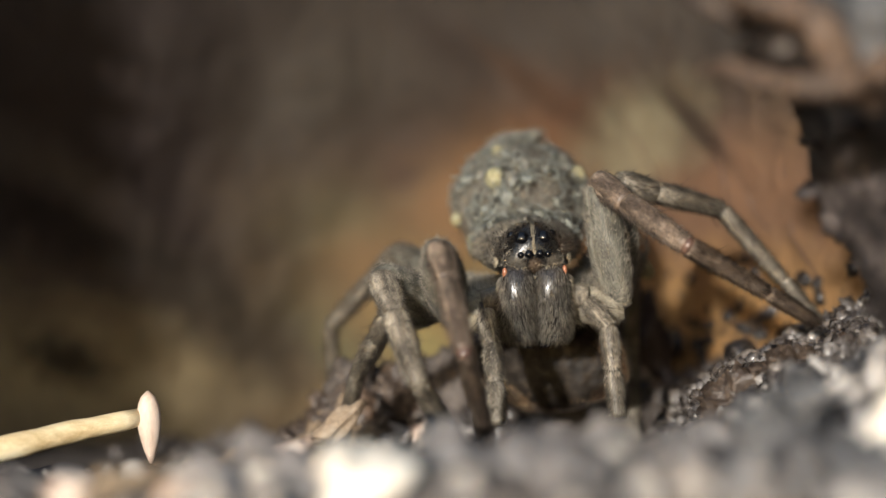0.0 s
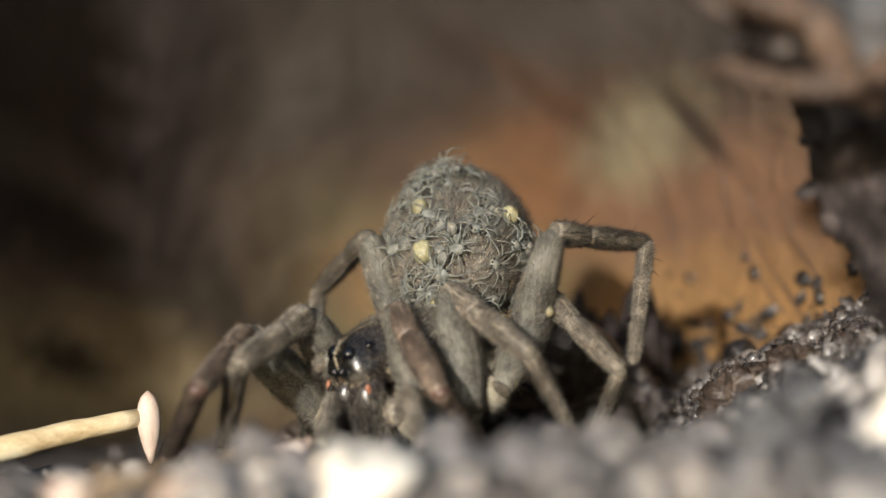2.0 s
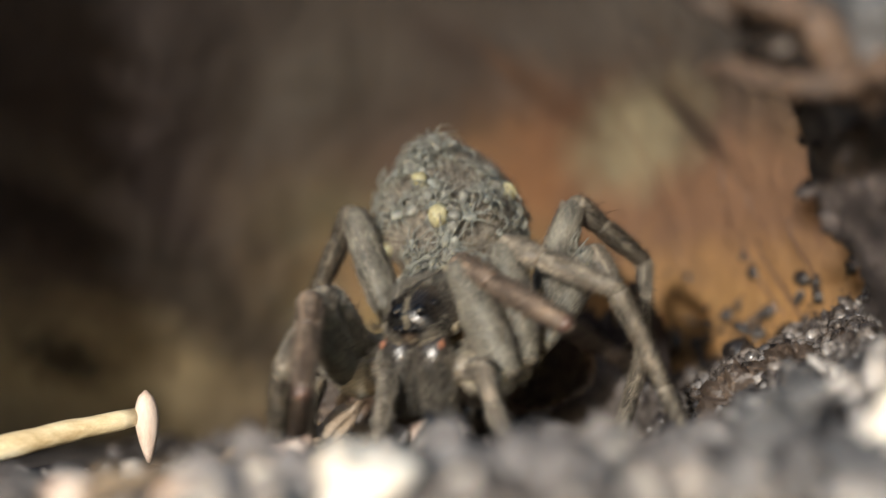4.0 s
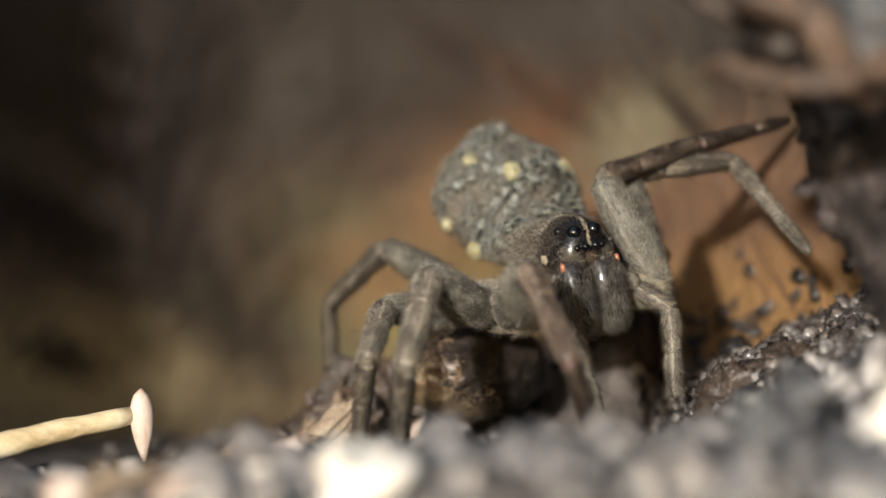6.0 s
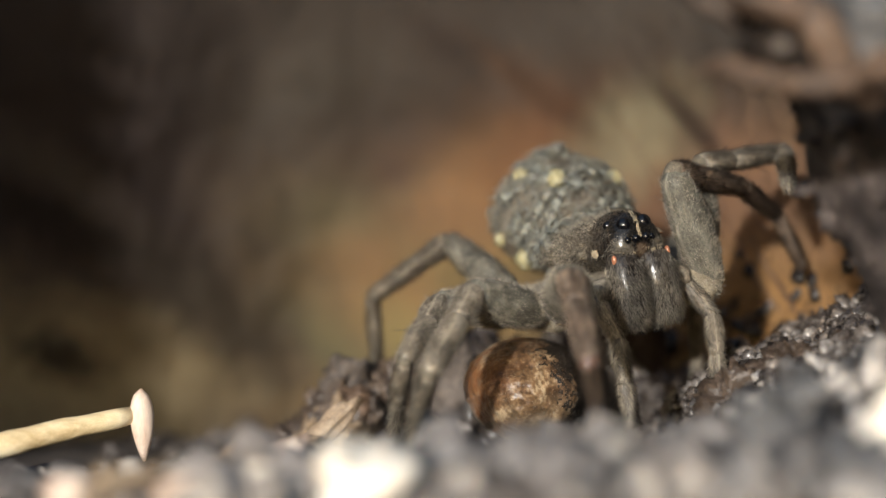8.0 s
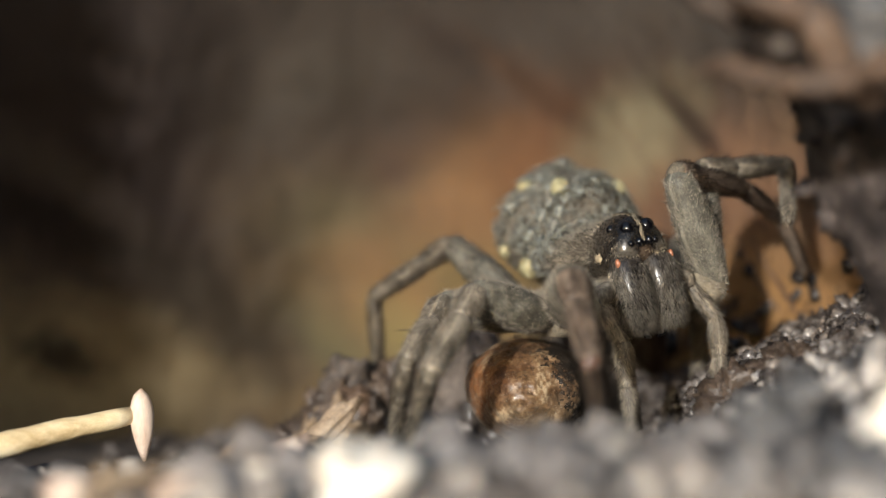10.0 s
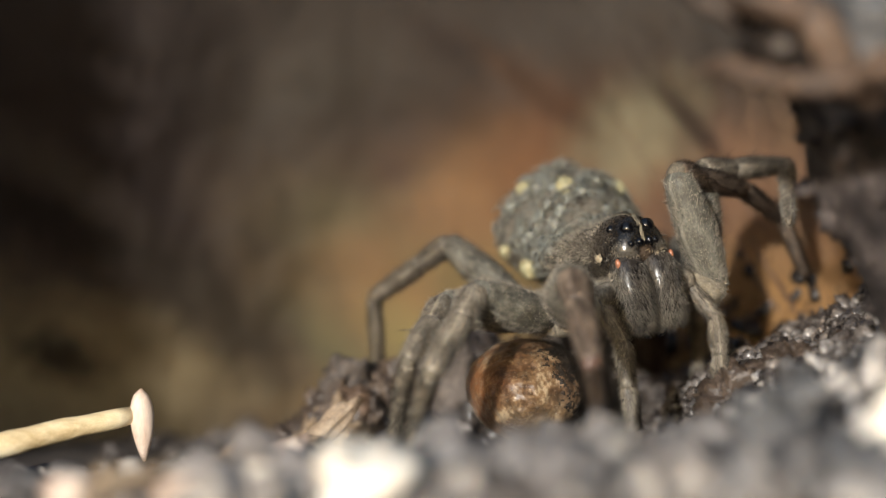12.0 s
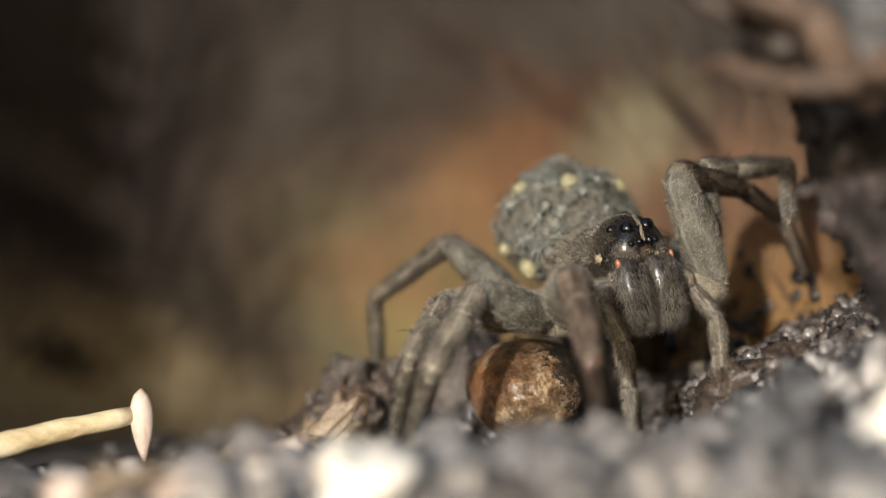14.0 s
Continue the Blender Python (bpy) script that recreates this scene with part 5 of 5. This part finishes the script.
LEG_LEFT_2 = [
    (0.00, 8.8, -0.7, 14.3, 14.4, 2.0, 13.1, 19.9, 2.6, 7.0),
    (0.50, 8.8, -0.7, 14.3, 14.4, 2.0, 13.1, 19.9, 2.6, 7.0),
    (0.60, 8.7, -0.7, 14.2, 14.3, 2.2, 13.3, 17.8, 8.7, 9.6),
    (0.70, 7.2, -1.8, 13.5, 13.2, 0.4, 12.8, 18.4, 4.7, 8.1),
    (0.90, 5.9, -3.5, 12.4, 12.3, -3.4, 11.9, 17.8, 1.4, 8.1),
    (1.00, 5.4, -5.0, 12.0, 11.5, -3.2, 11.0, 17.7, 1.3, 8.1),
    (1.10, 3.4, -7.2, 11.0, 6.5, -12.8, 10.7, 8.8, -20.6, 10.2),
    (1.30, 0.2, -5.5, 9.6, 3.6, -10.0, 6.6, 7.5, -7.9, -0.3),
    (3.20, 0.2, -6.0, 9.6, 3.5, -10.6, 6.6, 7.5, -8.4, -0.2),
    (5.30, 9.1, 1.0, 15.0, 15.1, 3.1, 15.6, 17.9, -3.0, 10.9),
    (5.90, 9.3, 0.6, 14.9, 15.3, 2.7, 15.5, 17.9, -3.5, 10.8),
    (6.20, 9.7, 1.3, 15.0, 15.7, 3.6, 15.5, 18.2, -2.6, 10.7),
    (6.50, 11.6, 0.3, 15.1, 16.5, 4.2, 16.5, 15.6, -3.5, 13.8),
    (7.00, 12.3, 0.2, 15.2, 17.7, 3.5, 16.3, 16.8, -4.2, 13.8),
    (7.50, 13.2, 0.1, 15.1, 18.3, 3.8, 16.2, 17.0, -3.9, 13.9),
    (10.30, 13.3, 0.1, 14.8, 18.5, 3.8, 15.3, 17.0, -3.7, 12.1),
    (14.00, 13.3, 0.1, 14.8, 18.5, 3.8, 15.3, 17.0, -3.7, 12.1),
]
LEG_LEFT_3 = [
    (0.00, 9.8, 5.6, 10.2, 10.6, 9.8, 6.6, 10.6, 8.0, 0.5),
    (0.50, 9.8, 5.6, 10.2, 10.6, 9.8, 6.6, 10.6, 8.0, 0.5),
    (1.00, 7.3, -6.2, 10.8, 9.9, -11.1, 9.0, 11.0, -4.8, 4.3),
    (1.30, 5.5, -3.9, 9.4, 7.9, -7.6, 5.7, 6.3, -3.4, -1.0),
    (3.20, 5.4, -4.9, 9.4, 7.8, -8.7, 5.8, 6.2, -4.4, -0.8),
    (5.30, 11.9, 4.1, 13.2, 14.0, 3.6, 7.8, 12.4, -3.2, 4.0),
    (5.60, 12.1, 4.7, 13.1, 14.1, 4.2, 7.7, 12.4, -2.7, 3.9),
    (5.90, 11.2, 7.6, 11.1, 13.0, 11.5, 7.3, 12.7, 4.6, 3.3),
    (6.50, 12.0, 7.6, 11.2, 13.9, 11.7, 7.4, 13.0, 4.9, 3.3),
    (7.50, 13.4, 7.4, 11.2, 15.0, 11.7, 7.6, 13.9, 5.0, 3.3),
    (14.00, 13.5, 7.2, 11.2, 15.1, 11.5, 7.6, 13.9, 4.8, 3.3),
]
LEG_LEFT_4 = [
    (0.00, 8.4, 9.4, 10.2, 9.6, 13.0, 6.4, 9.8, 11.5, 1.5),
    (0.50, 8.4, 9.4, 10.2, 9.6, 13.0, 6.4, 9.8, 11.5, 1.5),
    (0.90, 8.1, -0.1, 14.0, 11.7, 5.0, 11.9, 12.8, 10.7, 4.6),
    (1.10, 6.5, -2.2, 13.2, 10.8, 2.4, 11.5, 9.6, -4.8, 5.6),
    (1.30, 5.5, -5.5, 12.6, 10.2, -1.0, 11.3, 8.7, -8.6, 5.9),
    (3.20, 5.4, -6.1, 12.4, 10.2, -1.7, 11.3, 8.6, -9.2, 5.9),
    (5.30, 9.1, 10.0, 11.5, 12.6, 14.5, 8.2, 12.5, 6.6, 3.1),
    (6.50, 11.1, 10.2, 11.2, 14.4, 15.0, 8.2, 13.5, 7.2, 3.1),
    (7.50, 12.0, 10.1, 11.2, 15.3, 14.7, 7.8, 14.4, 6.6, 3.1),
    (14.00, 12.0, 9.9, 11.2, 15.3, 14.5, 7.8, 14.3, 6.4, 3.1),
]
PALP_RIGHT = [
    (0.00, 2.4, -4.1, 6.3, 2.6, -6.5, 2.9),
    (0.50, 2.4, -4.1, 6.3, 2.6, -6.5, 2.9),
    (1.30, -5.0, -7.3, 4.1, -5.4, -11.1, 2.3),
    (3.20, -5.0, -7.2, 4.1, -5.4, -11.0, 2.3),
    (5.30, 4.4, -5.3, 6.9, 4.8, -7.5, 3.3),
    (6.50, 7.4, -4.1, 6.7, 8.6, -4.7, 2.7),
    (7.50, 8.4, -4.3, 6.8, 9.2, -4.8, 2.7),
    (14.00, 8.7, -4.4, 6.6, 9.3, -4.9, 2.4),
]
PALP_LEFT = [
    (0.00, 8.0, -4.4, 7.2, 8.3, -5.4, 3.1),
    (0.50, 8.0, -4.4, 7.2, 8.3, -5.4, 3.1),
    (0.80, 5.3, -6.8, 6.0, 5.8, -9.2, 2.6),
    (1.30, -1.6, -10.7, 4.8, -0.7, -14.2, 2.7),
    (3.20, -1.5, -10.9, 4.8, -0.7, -14.5, 2.7),
    (5.30, 9.7, -2.3, 7.5, 10.6, -2.9, 3.5),
    (6.50, 12.0, -3.5, 8.1, 11.9, -4.7, 4.1),
    (7.50, 13.3, -2.7, 7.8, 13.5, -4.6, 4.1),
    (14.00, 13.5, -2.8, 7.6, 13.5, -5.2, 4.2),
]
PREY_ROWS = [
    (0.0, 5.72, 5.00, 4.89, 0, -126),
    (0.6, 5.35, 5.00, 4.89, 0, -126),
    (1.3, 5.53, 8.00, 4.74, 0, -110),
    (3.2, 5.53, 8.00, 4.74, 0, -110),
    (5.3, 0.71, 5.00, 4.34, 0, -60),
    (5.9, 1.60, 4.00, 4.41, 0, -50),
    (6.5, 3.09, 2.00, 4.30, 0, -30),
    (7.0, 3.72, 1.00, 4.0, 0, -12),
    (7.5, 4.39, 0.00, 3.68, 0, 0),
    (14.0, 4.53, 0.00, 3.62, 0, 0),
]
BEND_ROWS = [(0, -8, 0), (0.5, -8, 0), (1.3, 42, 10), (3.2, 42, 10), (5.3, -10, 6), (5.9, -14, 6), (7.0, -20, 4), (8.2, -25, 0), (10.3, -26, -3), (12.0, -26, -3), (14.0, -26, -1)]


def glide(rows, t):
    """A smooth value between rows (time, values...), with no overshoot."""
    ts = [r[0] for r in rows]
    if t <= ts[0]:
        return list(rows[0][1:])
    if t >= ts[-1]:
        return list(rows[-1][1:])
    i = max(k for k in range(len(ts)) if ts[k] <= t)
    i = min(i, len(ts) - 2)
    h = ts[i + 1] - ts[i]
    u = (t - ts[i]) / h
    out = []
    for c in range(1, len(rows[0])):
        def slope(k):
            if k <= 0 or k >= len(rows) - 1:
                return 0.0
            a = (rows[k][c] - rows[k - 1][c]) / (ts[k] - ts[k - 1])
            b = (rows[k + 1][c] - rows[k][c]) / (ts[k + 1] - ts[k])
            return 0.0 if a * b <= 0 else 2 * a * b / (a + b)
        p, q, m0, m1 = rows[i][c], rows[i + 1][c], slope(i) * h, slope(i + 1) * h
        out.append(p + u * u * (3 - 2 * u) * (q - p) + u * (1 - u) ** 2 * m0 - u * u * (1 - u) * m1)
    return out


TIMES = [0, 0.4] + [round(0.5 + 0.1 * i, 1) for i in range(10)] + [1.6, 2.4, 3.2] + [round(3.4 + 0.2 * i, 1) for i in range(10)] + [round(5.3 + 0.2 * i, 1) for i in range(13)] + [8.2, 9.2, 10.3, 11, 12, 13, 14.0]


def body_pose(t):
    x, y, z, pitch, roll, yaw = glide(BODY_ROWS, t)
    return pose(x * MM, y * MM, z * MM, pitch, 0, yaw) @ pose(0, 0, 0, 0, roll, 0)


def bend(t):
    """How the abdomen turns on the waist, in the spider's space."""
    yaw, pitch = glide(BEND_ROWS, t)
    hinge = pose(0, 4.0 * MM, 0.2 * MM)
    return hinge @ pose(0, 0, 0, pitch, 0, yaw) @ hinge.inverted()


def limb_rows(side, lengths, hip, table):
    """For each piece of a limb, rows of poses in the spider's space, so that the pieces hang together."""
    out = [[] for _ in lengths]
    bones = ((1, 2, 1, 1) if len(table[0]) > 10 else (1, 2, 2)) if len(lengths) == 5 else (1, 2)
    for t in TIMES:
        body = body_pose(t)
        back = body.inverted()
        v = glide(table, t)
        at = Vector((side * hip[0], hip[1], hip[2])) * MM
        way = Vector((side, hip[1] * 0.15, 0.1)).normalized()
        turn = Vector((0, 0, 1)).rotation_difference(way)
        k, target_from = 0, body @ at
        for b, count in enumerate(bones):
            target = Vector(v[3 * b:3 * b + 3]) * MM
            d = (back.to_3x3() @ (target - target_from)).normalized()
            turn = way.rotation_difference(d) @ turn
            way = d
            for _ in range(count):
                out[k].append((t, Matrix.LocRotScale(at, turn, None)))
                at = at + d * lengths[k] * MM
                k += 1
            target_from = body @ at
    return out


def build_all():
    build_ground()
    build_burrow()
    build_stones()
    build_root()
    build_leaf()
    build_grains()


def spiderling_places():
    """Direction on the abdomen (or a place on the carapace), heading, lean and yolkiness of each spiderling."""
    rng = random.Random(12)
    spots = [(-0.31, 0.62, 0), (0.86, 0.42, 60), (-0.3, 0.93, 10), (0.92, -0.36, 140), (-0.95, -0.22, 200), (-0.6, -0.2, 90), (-0.2, -0.04, 20)]
    made = []
    for x, z, head in spots:
        y = -math.sqrt(max(0.02, 1 - x * x - z * z))
        made.append((Vector((x, y, z)).normalized(), head, (0, 0), True))
    n = 190
    for i in range(n):
        z = 1 - 1.6 * (i + 0.5) / n
        a = i * 2.39996 + rng.uniform(-0.15, 0.15)
        r = math.sqrt(1 - z * z)
        v = Vector((r * math.cos(a), r * math.sin(a), z))
        if noise.noise(v * 2.1 + Vector((3.3, 1.2, 0.4))) < (-0.16 if v.x < -0.1 else 0.02):
            continue
        if v.y > 0.7 or min((v - m[0]).length for m in made[:7]) < 0.16:
            continue
        made.append((v, rng.uniform(0, 360), (rng.uniform(-28, 28), rng.uniform(-28, 28)), False))
    for x, y in ((-1.4, 1.9), (-0.6, 2.6), (0.5, 2.4), (-2.1, 1.6), (1.5, 2.0), (-2.3, 2.6), (2.1, 2.4), (-1.0, 3.3), (0.7, 3.4), (-1.9, 3.4), (1.8, 3.2), (2.2, 1.3)):
        made.append(((x, y), rng.uniform(0, 360), (rng.uniform(-20, 20), rng.uniform(-20, 20)), False))
    for x, y, z in ((-0.10, 0.32, 0.94), (0.06, 0.42, 0.90), (-0.26, 0.40, 0.88), (-0.04, 0.22, 0.97), (0.16, 0.30, 0.94), (-0.16, 0.52, 0.84)):
        made.append((Vector((x, y, z)).normalized(), rng.uniform(0, 360), (rng.uniform(-50, 50), rng.uniform(-50, 50)), False))
    return made


spider, abdomen, limbs = build_spider()
prey = build_prey()
straw = build_straw()
build_all()
kinds = [build_spiderling(True, 1), build_spiderling(True, 2)] + [build_spiderling(False, 3 + i) for i in range(6)]
used, spiderlings = set(), []
for n, (v, head, lean, y) in enumerate(spiderling_places()):
    k = (0 if n in (0, 5) else 1) if y else 2 + n % 6
    spiderlings.append((copy_thing(kinds[k], Matrix()) if k in used else kinds[k], v, head, lean, y))
    used.add(k)
riders = [(copy_thing(kinds[1], Matrix()), "left", 3)]


def motions():
    walk(spider, [(t, body_pose(t)) for t in TIMES])
    walk(abdomen, [(t, bend(t)) for t in TIMES])
    tables = {("right", 1): LEG_RIGHT_1, ("right", 2): LEG_RIGHT_2, ("right", 3): LEG_RIGHT_3, ("right", 4): LEG_RIGHT_4,
              ("left", 1): LEG_LEFT_1, ("left", 2): LEG_LEFT_2, ("left", 3): LEG_LEFT_3, ("left", 4): LEG_LEFT_4,
              ("right", 0): PALP_RIGHT, ("left", 0): PALP_LEFT}
    for (side, i), (s, pieces) in limbs.items():
        hip = HIPS[i] if i else (2.5, -3.3, -2.2)
        lengths = LENGTHS[i] if i else (2.3, 2.2, 2.0)
        for ob, rows in zip(pieces, limb_rows(s, lengths, hip, tables[side, i])):
            walk(ob, rows)
        for rider, rider_side, rider_leg in riders:
            if (rider_side, rider_leg) == (side, i):
                rows = limb_rows(s, lengths, hip, tables[side, i])[1]
                walk(rider, [(t, body_pose(t) @ m @ pose(s * 0.1 * MM, -0.55 * MM, 0.5 * MM, 90, 0, 30)) for t, m in rows])
    rng = random.Random(3)
    for ob, v, head, lean, yolk in spiderlings:
        drift = rng.uniform(-1, 1) * (0.25 if yolk else 0.5)
        if ob is spiderlings[0][0]:
            drift = 0.8
        spin = rng.uniform(-60, 60)
        lift = 0.5 * rng.random() ** 2
        if not isinstance(v, tuple) and v.y > 0.15 and v.z > 0.8 and not yolk:
            lift = 0.35 + 0.4 * rng.random()
        rows = []
        for t in TIMES:
            u = ease(3, 6, t) + 0.5 * ease(10, 14, t)
            on_waist = isinstance(v, tuple)
            if on_waist:
                flank = Vector((v[0], 0.0, 2.0 * math.sqrt(max(0.05, 1 - (v[0] / 2.7) ** 2)))).normalized()
                p, out = Vector((v[0], v[1], 1.25 * math.sqrt(max(0.02, 1 - (v[0] / 2.7) ** 2)))), flank
            else:
                p, out = abdomen_point((v + Vector((drift, 0, drift * 0.5)) * (u * 0.4)).normalized())
            side = Vector((0, 0, 1)).rotation_difference(out)
            local = Matrix.LocRotScale((p - out * (0.16 if yolk else 0.27 - lift)) * MM, side, None) @ pose(0, 0, 0, lean[0], lean[1], head + spin * u)
            rows.append((t, body_pose(t) @ local if on_waist else body_pose(t) @ bend(t) @ local))
        walk(ob, rows)
    walk(prey, [(t, pose(x * MM, y * MM, z * MM, rx, 0, rz)) for t, x, y, z, rx, rz in PREY_ROWS])
    a, b = pose(-14.7 * MM, -4.2 * MM, 2.55 * MM), pose(-14.85 * MM, -4.2 * MM, 2.53 * MM)
    walk(straw, [(0, a), (3.2, a), (5.3, b), (14.0, b)])


motions()
